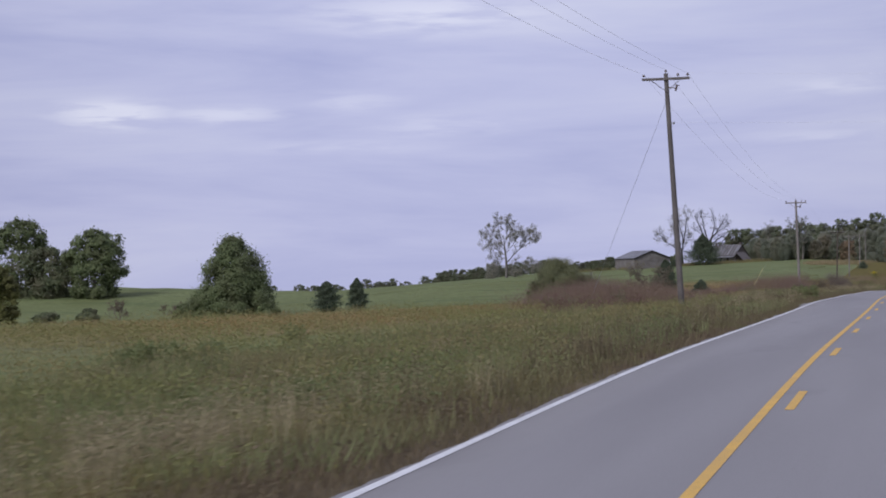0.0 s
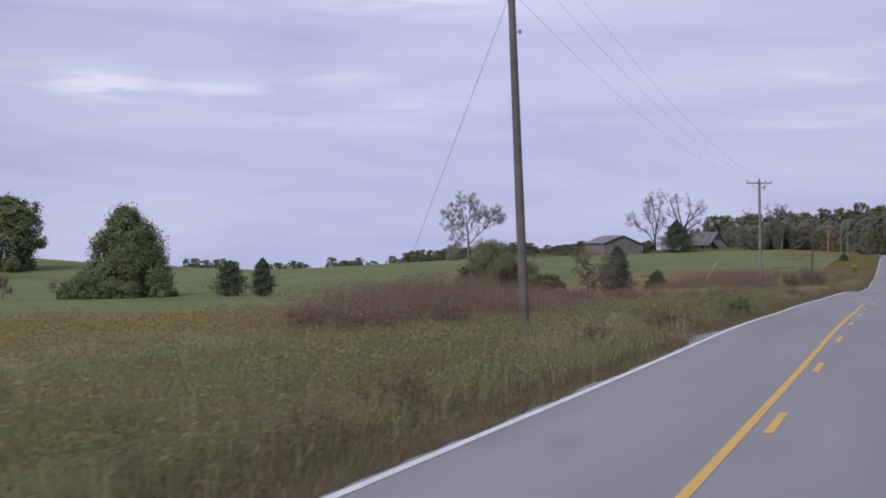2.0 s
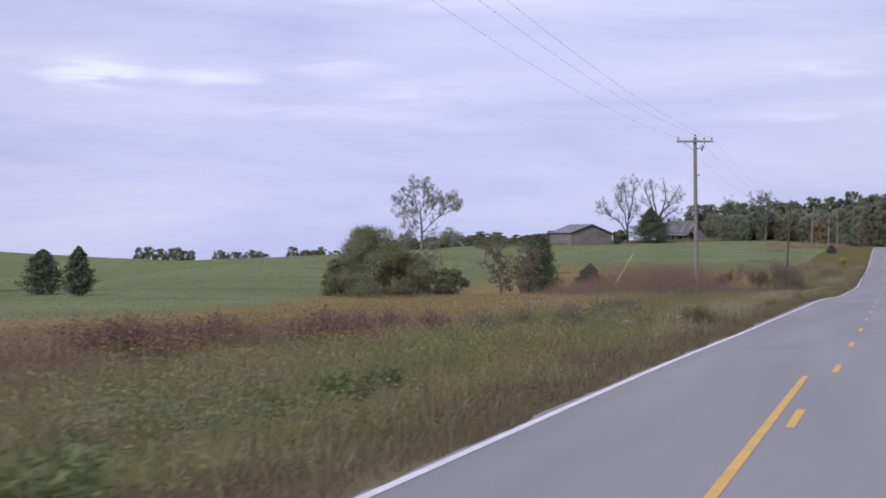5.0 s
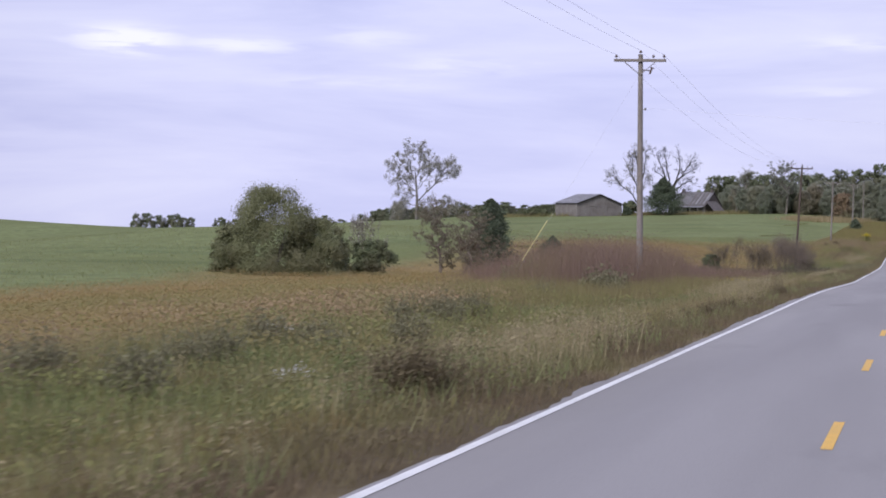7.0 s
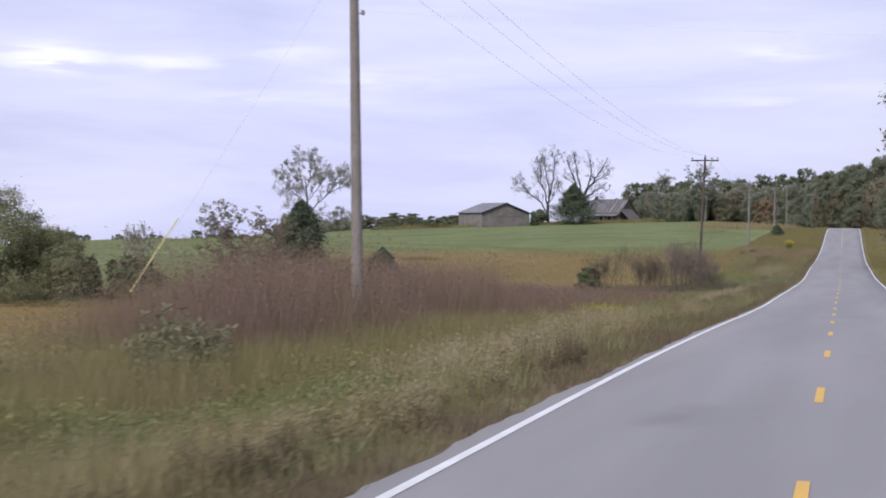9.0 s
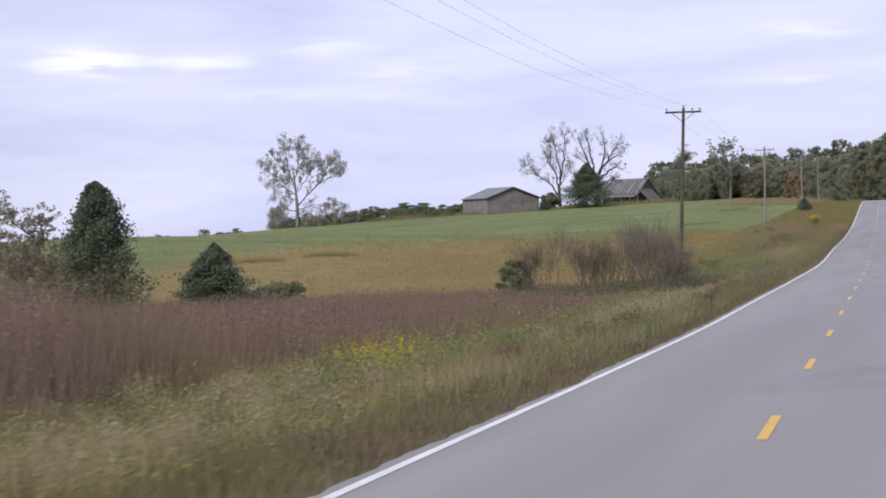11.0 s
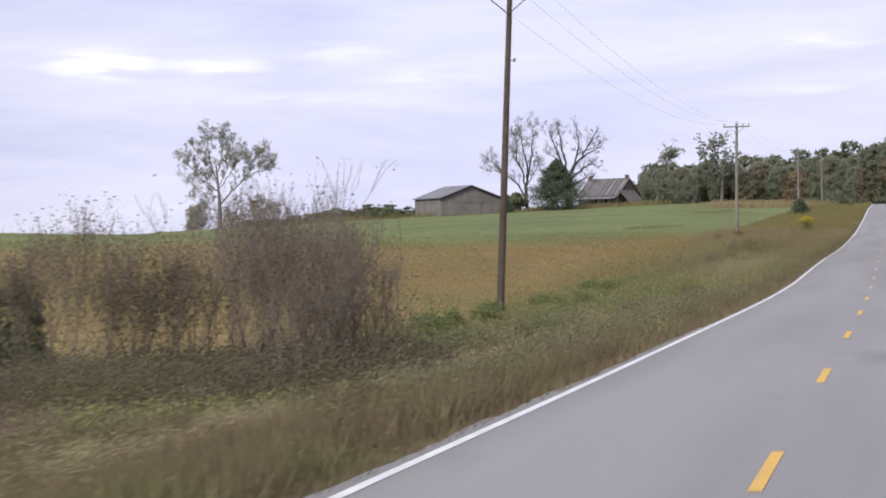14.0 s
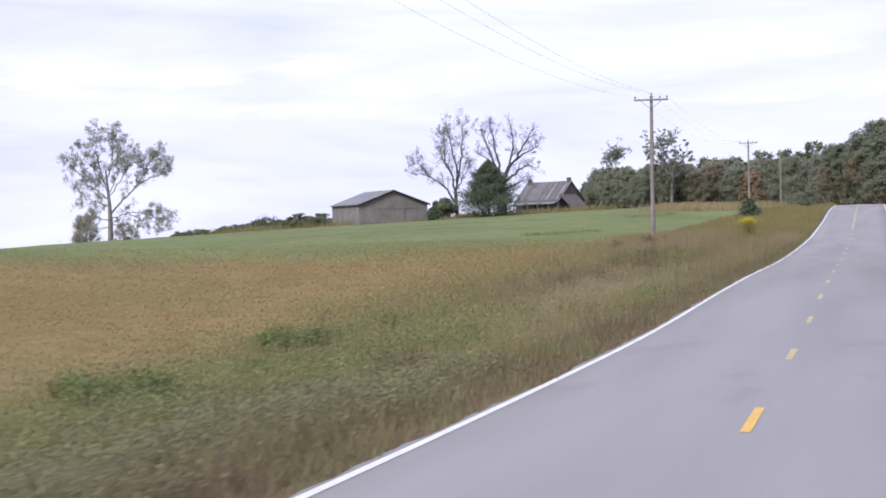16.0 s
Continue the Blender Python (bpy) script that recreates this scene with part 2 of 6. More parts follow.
M_ASPHALT = asphalt_material()
M_WHITE = worn("white_road_paint", (0.72, 0.72, 0.72), (0.60, 0.60, 0.59), 1.2, 40.0, 0.6, 0.2, 0.003, grain=(0.42, 0.42, 0.42))
M_YELLOW = worn("yellow_road_paint", (0.70, 0.42, 0.06), (0.58, 0.36, 0.08), 1.2, 40.0, 0.6, 0.2, 0.003, grain=(0.40, 0.25, 0.08))
M_WORN_YELLOW = worn("worn_yellow_paint", (0.52, 0.39, 0.17), (0.40, 0.32, 0.18), 1.2, 40.0, 0.65, 0.2, 0.003, grain=(0.3, 0.26, 0.2))
M_GROUND = ground_material()
M_POLE_PALE = worn("pale_pole_wood", (0.19, 0.17, 0.155), (0.26, 0.235, 0.215), 1.5, 14.0, 0.85, 0.5, 0.01, stretch=(6, 6, 0.4), grain=(0.09, 0.075, 0.07))
M_POLE = worn("weathered_pole_wood", (0.105, 0.095, 0.09), (0.155, 0.14, 0.132), 1.5, 14.0, 0.85, 0.5, 0.01, stretch=(6, 6, 0.4), grain=(0.07, 0.055, 0.05))
M_POLE_DARK = worn("creosoted_pole_wood", (0.06, 0.045, 0.035), (0.10, 0.075, 0.06), 1.5, 14.0, 0.8, 0.5, 0.01, stretch=(6, 6, 0.4), grain=(0.035, 0.028, 0.025))
M_STEEL = worn("galvanised_steel", (0.35, 0.36, 0.37), (0.28, 0.28, 0.29), 4.0, 60.0, 0.45, 0.1, 0.002, metal=0.8)
M_PORCELAIN = worn("brown_porcelain", (0.10, 0.07, 0.06), (0.14, 0.10, 0.09), 6.0, 40.0, 0.25, 0.05, 0.001, spec=0.5)
M_WIRE = worn("aluminium_wire", (0.82, 0.82, 0.86), (0.87, 0.87, 0.9), 1.0, 50.0, 0.6, 0.1, 0.001)
M_GUARD = worn("yellowed_plastic_guard", (0.62, 0.55, 0.25), (0.52, 0.46, 0.2), 2.0, 30.0, 0.5, 0.1, 0.002)
M_BARK = worn("grey_bark", (0.16, 0.14, 0.12), (0.24, 0.22, 0.2), 1.0, 12.0, 0.95, 0.6, 0.02, stretch=(3, 3, 0.5), grain=(0.07, 0.06, 0.05))
M_PALE_BARK = worn("pale_sycamore_bark", (0.19, 0.18, 0.165), (0.13, 0.12, 0.11), 0.8, 9.0, 0.9, 0.4, 0.02, stretch=(3, 3, 0.5), grain=(0.14, 0.12, 0.1))
M_TWIG = worn("brown_twigs", (0.16, 0.132, 0.108), (0.22, 0.184, 0.152), 1.0, 12.0, 0.95, 0.4, 0.01, stretch=(3, 3, 0.5), grain=(0.06, 0.045, 0.04))


# ---------------------------------------------------------------- mesh helpers
def np_mesh(name, verts, faces, smooth=False):
    """A mesh from arrays: verts (n, 3) and faces (m, k), all faces with k corners."""
    me = bpy.data.meshes.new(name)
    verts, faces = np.asarray(verts, np.float32), np.asarray(faces, np.int32)
    m, k = faces.shape
    me.vertices.add(len(verts))
    me.vertices.foreach_set("co", verts.ravel())
    me.loops.add(m * k)
    me.loops.foreach_set("vertex_index", faces.ravel())
    me.polygons.add(m)
    me.polygons.foreach_set("loop_start", np.arange(0, m * k, k, dtype=np.int32))
    me.polygons.foreach_set("loop_total", np.full(m, k, np.int32))
    me.update(calc_edges=True)
    if smooth:
        me.shade_smooth()
    return me


def part(name, data, mat, parent=None, label=""):
    """Links a mesh or a bmesh as one object, under a thing or a part."""
    if isinstance(data, bmesh.types.BMesh):
        me = bpy.data.meshes.new(name)
        data.to_mesh(me)
        data.free()
    else:
        me = data
    me.materials.clear()
    me.materials.append(mat)
    ob = new(name, me)
    ob.parent = parent
    return tagged(ob, label) if label else ob


def thing(name, x, y, z, label, category, group="", kind="", rz=0.0, scale=1.0):
    ob = new(name)
    ob.empty_display_size = 0.2
    ob.location, ob.rotation_euler = (x, y, z), (0, 0, rz)
    ob.scale = (scale, scale, scale)
    return tagged(ob, label, category, group, kind)


def box_bm(sx, sy, sz, at=(0, 0, 0), rot=None, bevel=0.0):
    bm = bmesh.new()
    bmesh.ops.create_cube(bm, size=1.0)
    bmesh.ops.scale(bm, vec=(sx, sy, sz), verts=bm.verts)
    if bevel:
        bmesh.ops.bevel(bm, geom=bm.edges[:], offset=bevel, segments=1, affect="EDGES")
    m = Matrix.Translation(at) @ (rot.to_4x4() if rot else Matrix.Identity(4))
    bmesh.ops.transform(bm, matrix=m, verts=bm.verts)
    return bm


def tubes(segs, sides=5):
    """Tapered tubes along segments (p0, p1, r0, r1), as one mesh's arrays."""
    s = np.array([[*a, *b, r0, r1] for a, b, r0, r1 in segs], float)
    p0, p1, r0, r1 = s[:, :3], s[:, 3:6], s[:, 6], s[:, 7]
    d = p1 - p0
    d /= np.linalg.norm(d, axis=1, keepdims=True) + 1e-9
    h = np.where(np.abs(d[:, 2:3]) < 0.9, [[0, 0, 1.0]], [[1.0, 0, 0]])
    u = np.cross(d, h)
    u /= np.linalg.norm(u, axis=1, keepdims=True)
    v = np.cross(d, u)
    ang = np.arange(sides) / sides * 2 * np.pi
    ring = u[:, None] * np.cos(ang)[None, :, None] + v[:, None] * np.sin(ang)[None, :, None]
    a, b = p0[:, None] + ring * r0[:, None, None], p1[:, None] + ring * r1[:, None, None]
    verts = np.concatenate([a, b], 1).reshape(-1, 3)
    i, j = np.arange(sides), (np.arange(sides) + 1) % sides
    quad = np.stack([i, j, j + sides, i + sides], 1)
    faces = (quad[None] + (np.arange(len(s)) * 2 * sides)[:, None, None]).reshape(-1, 4)
    return verts, faces


def leaf_quads(rng, pts, size, flat=0.0, out=None):
    """A small four-sided leaf at every point, turned at random, or mostly facing the way out of the crown."""
    n = len(pts)
    a = rng.normal(size=(n, 3))
    a[:, 2] *= 1 - flat
    if out is not None:
        face = out / (np.linalg.norm(out, axis=1, keepdims=True) + 1e-6) * 1.5 + rng.normal(size=(n, 3)) * 0.6
        a = np.cross(face, a)
    a /= np.linalg.norm(a, axis=1, keepdims=True)
    b = np.cross(a, rng.normal(size=(n, 3)) if out is None else face)
    b /= np.linalg.norm(b, axis=1, keepdims=True)
    s = (size * rng.uniform(0.6, 1.4, n))[:, None]
    verts = np.stack([pts - a * s, pts + b * s * 0.55, pts + a * s, pts - b * s * 0.55], 1).reshape(-1, 3)
    return verts, np.arange(4 * n).reshape(-1, 4)


def leaf_bits(rng, pts, size, level=0.0):
    """A small three-cornered leaf at every point, turned at random, or held more or less level."""
    n = len(pts)
    face = rng.normal(size=(n, 3)) + np.array((0, 0, level))
    a = np.cross(face, rng.normal(size=(n, 3)))
    a /= np.linalg.norm(a, axis=1, keepdims=True)
    b = np.cross(a, face)
    b /= np.linalg.norm(b, axis=1, keepdims=True)
    s = (size * rng.uniform(0.6, 1.4, n))[:, None]
    verts = np.stack([pts - a * s, pts + b * s * 0.6, pts + a * s], 1).reshape(-1, 3)
    return verts, np.arange(3 * n).reshape(-1, 3)


def clumped(rng, centres, radii, n, tell=False):
    """Points in soft-edged clumps, thick at the middle and thinning outwards."""
    which = rng.choice(len(centres), n, p=np.prod(radii, 1) ** 0.67 / (np.prod(radii, 1) ** 0.67).sum())
    d = rng.normal(size=(n, 3))
    d /= np.linalg.norm(d, axis=1, keepdims=True)
    pts = centres[which] + d * radii[which] * (0.35 + 0.75 * rng.random((n, 1)) ** 0.8 + 0.25 * rng.random((n, 1)) ** 6)
    return (pts, which) if tell else pts


def tube_path(pts, radii, sides=8):
    """One unbroken tube through a row of points."""
    pts = np.array([tuple(p) for p in pts], float)
    d = np.gradient(pts, axis=0)
    d /= np.linalg.norm(d, axis=1, keepdims=True)
    h = np.array((0, 0, 1.0)) if abs(d[0, 2]) < 0.9 else np.array((1.0, 0, 0))
    u = np.cross(d, h)
    u /= np.linalg.norm(u, axis=1, keepdims=True)
    v = np.cross(d, u)
    ang = np.arange(sides) / sides * 2 * np.pi
    ring = u[:, None] * np.cos(ang)[None, :, None] + v[:, None] * np.sin(ang)[None, :, None]
    V = (pts[:, None] + ring * np.array(radii, float)[:, None, None]).reshape(-1, 3)
    i, j = np.arange(sides), (np.arange(sides) + 1) % sides
    quad = np.stack([i, j, j + sides, i + sides], 1)
    return V, (quad[None] + (np.arange(len(pts) - 1) * sides)[:, None, None]).reshape(-1, 4)


def grow(rng, base, way, length, radius, depth, spread=0.6, up=0.15, out=None, kids=(2, 4), tip=0.012, steps=3):
    """A limb that bends and forks: the list of its segments."""
    out = [] if out is None else out
    p, d = np.array(base, float), np.array(way, float)
    d /= np.linalg.norm(d)
    r = radius
    for k in range(steps):
        d2 = d + rng.normal(size=3) * 0.16 + np.array([0, 0, up * 0.35])
        d2 /= np.linalg.norm(d2)
        q = p + d2 * length / steps
        r2 = max(tip, r * (0.84 if depth else 0.6))
        out.append((p, q, r, r2))
        if depth and k >= steps - 2:
            for _ in range(rng.integers(*kids) if k == steps - 1 else rng.integers(0, 2)):
                w = d2 + rng.normal(size=3) * spread + np.array([0, 0, up])
                grow(rng, q, w, length * rng.uniform(0.55, 0.85), max(tip, r2 * rng.uniform(0.55, 0.8)), depth - 1, spread, up, out, kids, tip, steps)
        p, d, r = q, d2, r2
    return out


# ---------------------------------------------------------------- ground, road
def spaced(*runs):
    return np.unique(np.concatenate([np.arange(a, b, s) for a, b, s in runs]))


def build_ground():
    xs = spaced((-3000, -600, 200), (-600, -240, 30), (-240, -60, 6), (-60, -16, 2), (-16, -3, 0.6), (-3, 4, 1.75), (4, 20, 1.5), (20, 100, 8), (100, 600, 50), (600, 3001, 240))
    ys = spaced((-1500, -200, 130), (-200, 0, 20), (0, 480, 2), (480, 800, 5), (800, 1200, 25), (1200, 4001, 200))
    X, Y = np.meshgrid(xs, ys)
    Z = land(X, Y)
    rng = np.random.default_rng(4)
    rough = rng.normal(size=Z.shape) * 0.05 * smoothstep(4.5, 7, np.abs(X - road_x(Y)))
    V = np.stack([X, Y, Z + rough], -1).reshape(-1, 3)
    nx, ny = len(xs), len(ys)
    i = (np.arange(ny - 1)[:, None] * nx + np.arange(nx - 1)[None]).ravel()
    me = np_mesh("ground", V, np.stack([i, i + 1, i + 1 + nx, i + nx], 1), True)
    col = np.ones((len(V), 4), np.float32)
    col[:, :3] = cover(V[:, 0], V[:, 1])
    layer = me.color_attributes.new("cover", "FLOAT_COLOR", "POINT")
    layer.data.foreach_set("color", col.ravel())
    return tagged(part("ground", me, M_GROUND), "rolling green and tan autumn farmland beside the road", "ground", kind="structure")


GREEN, OLIVE, ORANGE, PURPLE, TAN = (0.155, 0.182, 0.08), (0.15, 0.135, 0.06), (0.235, 0.178, 0.085), (0.15, 0.105, 0.085), (0.24, 0.20, 0.115)


def wave(x, y, seed, size):
    """Smooth noise of about -1 to 1 over arrays."""
    r = np.random.default_rng(seed)
    t = 0
    for _ in range(9):
        a, k = r.uniform(0, 2 * np.pi), r.uniform(0.6, 1.7) / size
        t = t + np.sin((x * np.cos(a) + y * np.sin(a)) * k * 2 * np.pi + r.uniform(0, 6.3))
    return t / 3


def cover(x, y):
    """Colour of the plant cover at a place."""
    c = np.zeros((len(x), 3)) + GREEN
    wob = wave(x, y, 3, 40) * 4
    def lay(colour, w):
        c[:] = c + (np.array(colour) - c) * np.clip(w, 0, 1)[:, None]
    lay(ORANGE, soy_weight(x, y))
    lay(PURPLE, sedge_weight(x, y))
    lay(OLIVE, smoothstep(-16, -12, x + wob * 0.4) * (1 - smoothstep(8, 16, x)) * (1 - 0.8 * sedge_weight(x, y)))
    lay((0.16, 0.18, 0.075), 0.7 * smoothstep(335, 350, y) * (1 - smoothstep(440, 480, y)) * smoothstep(-15, -12.5, x) * (1 - smoothstep(-7.5, -5.5, x)))
    lay((0.105, 0.135, 0.06), 0.55 * smoothstep(0.45, 1.0, wave(x * 0.2, y, 13, 16)) * (1 - smoothstep(-30, -16, x)) * (1 - soy_weight(x, y)))
    lay((0.085, 0.06, 0.045), 0.75 * smoothstep(-5.6, -4.2, x + 0.5 * wave(x, y, 9, 6)) * (x < 0))
    lay(TAN, 0.5 * smoothstep(0.2, 0.9, wave(x, y, 8, 14)) * smoothstep(-20, -12, x) * (1 - smoothstep(6, 14, x)))
    return c


def soy_weight(x, y):
    """Ripening soybeans: a strip between the verge and an uneven far edge."""
    far = np.interp(y, [60, 110, 180, 235, 290, 340, 366, 390, 405, 428, 440, 456, 466, 474], [-48, -55, -55, -48, -55, -50, -49, -39, -34.5, -29, -26, -22, -18, -13]) + wave(x, y, 5, 60) * 2.0
    near = np.interp(y, [60, 170, 235, 300, 338, 350, 365, 380, 400, 440, 470], [-19, -15.5, -17, -24, -20, -14.8, -13.9, -13.4, -12.4, -13.9, -14.8]) + wave(x, y, 6, 25) * 0.7
    return smoothstep(-4.0, 4.0, x - far) * (1 - smoothstep(-0.8, 0.8, x - near)) * (1 - smoothstep(470, 478, y)) * smoothstep(40, 80, y)


def sedge_weight(x, y):
    """Patches of tall purple-brown dead weeds."""
    w = wave(x, y, 11, 18)
    a = np.exp(-(((x + 16.2) / 5.2) ** 2 + ((y - 122) / 18) ** 2) ** 2)
    left = np.interp(y, [217, 224, 235, 245, 260, 275, 318, 334], [-12.8, -14.5, -16, -18.3, -22.5, -28, -33, -19]) + 0.8 * w
    near = np.interp(y, [217, 223, 231, 240, 272, 290, 312, 334], [-11.5, -10.2, -9.8, -12, -12, -9.8, -10.2, -12.5])
    b = smoothstep(-3.5, 2.0, x - left + 1.2 * wave(x, y, 12, 7)) * (1 - smoothstep(-1.5, 1.5, x - near + 0.6 * w)) * smoothstep(217, 224, y) * (1 - smoothstep(330, 337, y))
    c = 0.9 * np.exp(-(((x + 14.8 - 0.06 * (y - 157)) / 2.8) ** 2 + ((y - 157) / 17) ** 2) ** 2)
    return np.clip((a + b + c) * (1.0 + 0.3 * w), 0, 1)


def sedge_height(x, y):
    """The weeds stand tallest round the first two poles."""
    a = np.exp(-(((x + 17) / 6) ** 2 + ((y - 120) / 20) ** 2))
    b = smoothstep(215, 226, y) * (1 - 0.85 * smoothstep(252, 282, y)) * (1 - smoothstep(300, 312, y)) * smoothstep(-8.5, -11, x)
    return np.clip(0.6 + 1.1 * a + 2.1 * b + (0.22 + 0.5 * b) * wave(x, y, 45, 6), 0.4, 2.6)


def ribbon(y0, y1, x_in, x_out, lift, step=2.0, crown=True):
    """A strip along the road between two offsets from its centre line."""
    ys = np.append(np.arange(y0, y1, step), y1)
    xi, xo = x_in(ys) if callable(x_in) else x_in + 0 * ys, x_out(ys) if callable(x_out) else x_out + 0 * ys
    cols = np.linspace(0, 1, 7 if abs(np.mean(xo - xi)) > 1 else 2)
    off = xi[:, None] + (xo - xi)[:, None] * cols[None]
    Z = road_z(ys)[:, None] + lift - (0.012 * np.abs(off) if crown else 0)
    V = np.stack([off + road_x(ys)[:, None], np.repeat(ys[:, None], len(cols), 1), Z], -1).reshape(-1, 3)
    n, k = len(ys), len(cols)
    i = (np.arange(n - 1)[:, None] * k + np.arange(k - 1)[None]).ravel()
    return V, np.stack([i, i + 1, i + 1 + k, i + k], 1)


def build_road():
    ragged = lambda s: (lambda ys: s * (3.475 + (0.3 * smoothstep(89, 91.5, ys) * (1 - smoothstep(95.5, 97.5, ys)) + 0.12 * smoothstep(188, 193, ys) * (1 - smoothstep(212, 220, ys)) + 0.07 * smoothstep(165, 172, ys) * (1 - smoothstep(250, 258, ys)) + 0.1 * smoothstep(255, 265, ys) * (1 - smoothstep(330, 352, ys))) * (s < 0) + 0.035 * wave(ys, 0 * ys, 21 + int(s > 0), 5) + 0.025 * wave(ys, 0 * ys, 31, 1.3)))
    V, F = ribbon(-200, 1000, ragged(-1), ragged(1), 0.0, 0.5)
    me = np_mesh("road", V, F, True)
    bm = bmesh.new()
    bm.from_mesh(me)
    edge = [e for e in bm.edges if e.is_boundary]
    ext = bmesh.ops.extrude_edge_only(bm, edges=edge)
    bmesh.ops.translate(bm, vec=(0, 0, -0.14), verts=[v for v in ext["geom"] if isinstance(v, bmesh.types.BMVert)])
    road = tagged(part("road", bm, M_ASPHALT), "worn grey asphalt two-lane country road", "road", kind="structure")
    for s in (-1, 1):
        V, F = ribbon(-200, 1000, s * 3.40, s * 3.28, 0.005, 2.0)
        part("edge_line", np_mesh("edge_line", V, F), M_WHITE, road, "white painted edge line")
    V, F = ribbon(-200, 138, -0.52, -0.40, 0.005, 2.0)
    part("solid_line", np_mesh("solid_line", V, F), M_YELLOW, road, "solid yellow centre line")
    V, F = ribbon(520, 1000, -0.20, -0.08, 0.005, 2.0)
    part("solid_line", np_mesh("solid_line", V, F), M_WORN_YELLOW, road, "solid yellow centre line")
    for k in range(-14, 45):
        y = 6.62 + 12.192 * k
        c = -0.17 if y < 140 else 0.0
        V, F = ribbon(y - 1.52, y + 1.52, c - 0.06, c + 0.06, 0.005, 1.5)
        part("dash", np_mesh("dash", V, F), M_YELLOW if y < 372 else M_WORN_YELLOW, road)
    return road


def build_driveway():
    """A short gravel field entrance at the road's edge."""
    rng = np.random.default_rng(17)
    xs, ys = np.linspace(-6.8, -3.4, 14), np.linspace(91.2, 95.8, 16)
    X, Y = np.meshgrid(xs, ys)
    X = X + 0.25 * wave(X, Y, 71, 2.5) * ((xs > -6.7) & (xs < -3.6))[None]
    edge = np.minimum(np.minimum(X + 6.8, 99), np.minimum(Y - 91.2, 95.8 - Y))
    Z = np.maximum(land(X, Y), road_z(Y) - 0.09 + 0.05 * (X + 3.5)) + 0.05 * np.clip(edge, 0, 0.5) + rng.normal(size=X.shape) * 0.012 - 0.06 * (edge < 0.05)
    nx, ny = len(xs), len(ys)
    i = (np.arange(ny - 1)[:, None] * nx + np.arange(nx - 1)[None]).ravel()
    me = np_mesh("gravel_entrance", np.stack([X, Y, Z], -1).reshape(-1, 3), np.stack([i, i + 1, i + 1 + nx, i + nx], 1), True)
    m = worn("tan_gravel", (0.25, 0.215, 0.165), (0.18, 0.155, 0.11), 1.5, 25.0, 0.95, 0.6, 0.03, grain=(0.17, 0.15, 0.12))
    return tagged(part("gravel_entrance", me, m), "patch of tan gravel at a field entrance", "gravel", kind="structure")


build_ground()
build_road()
build_driveway()


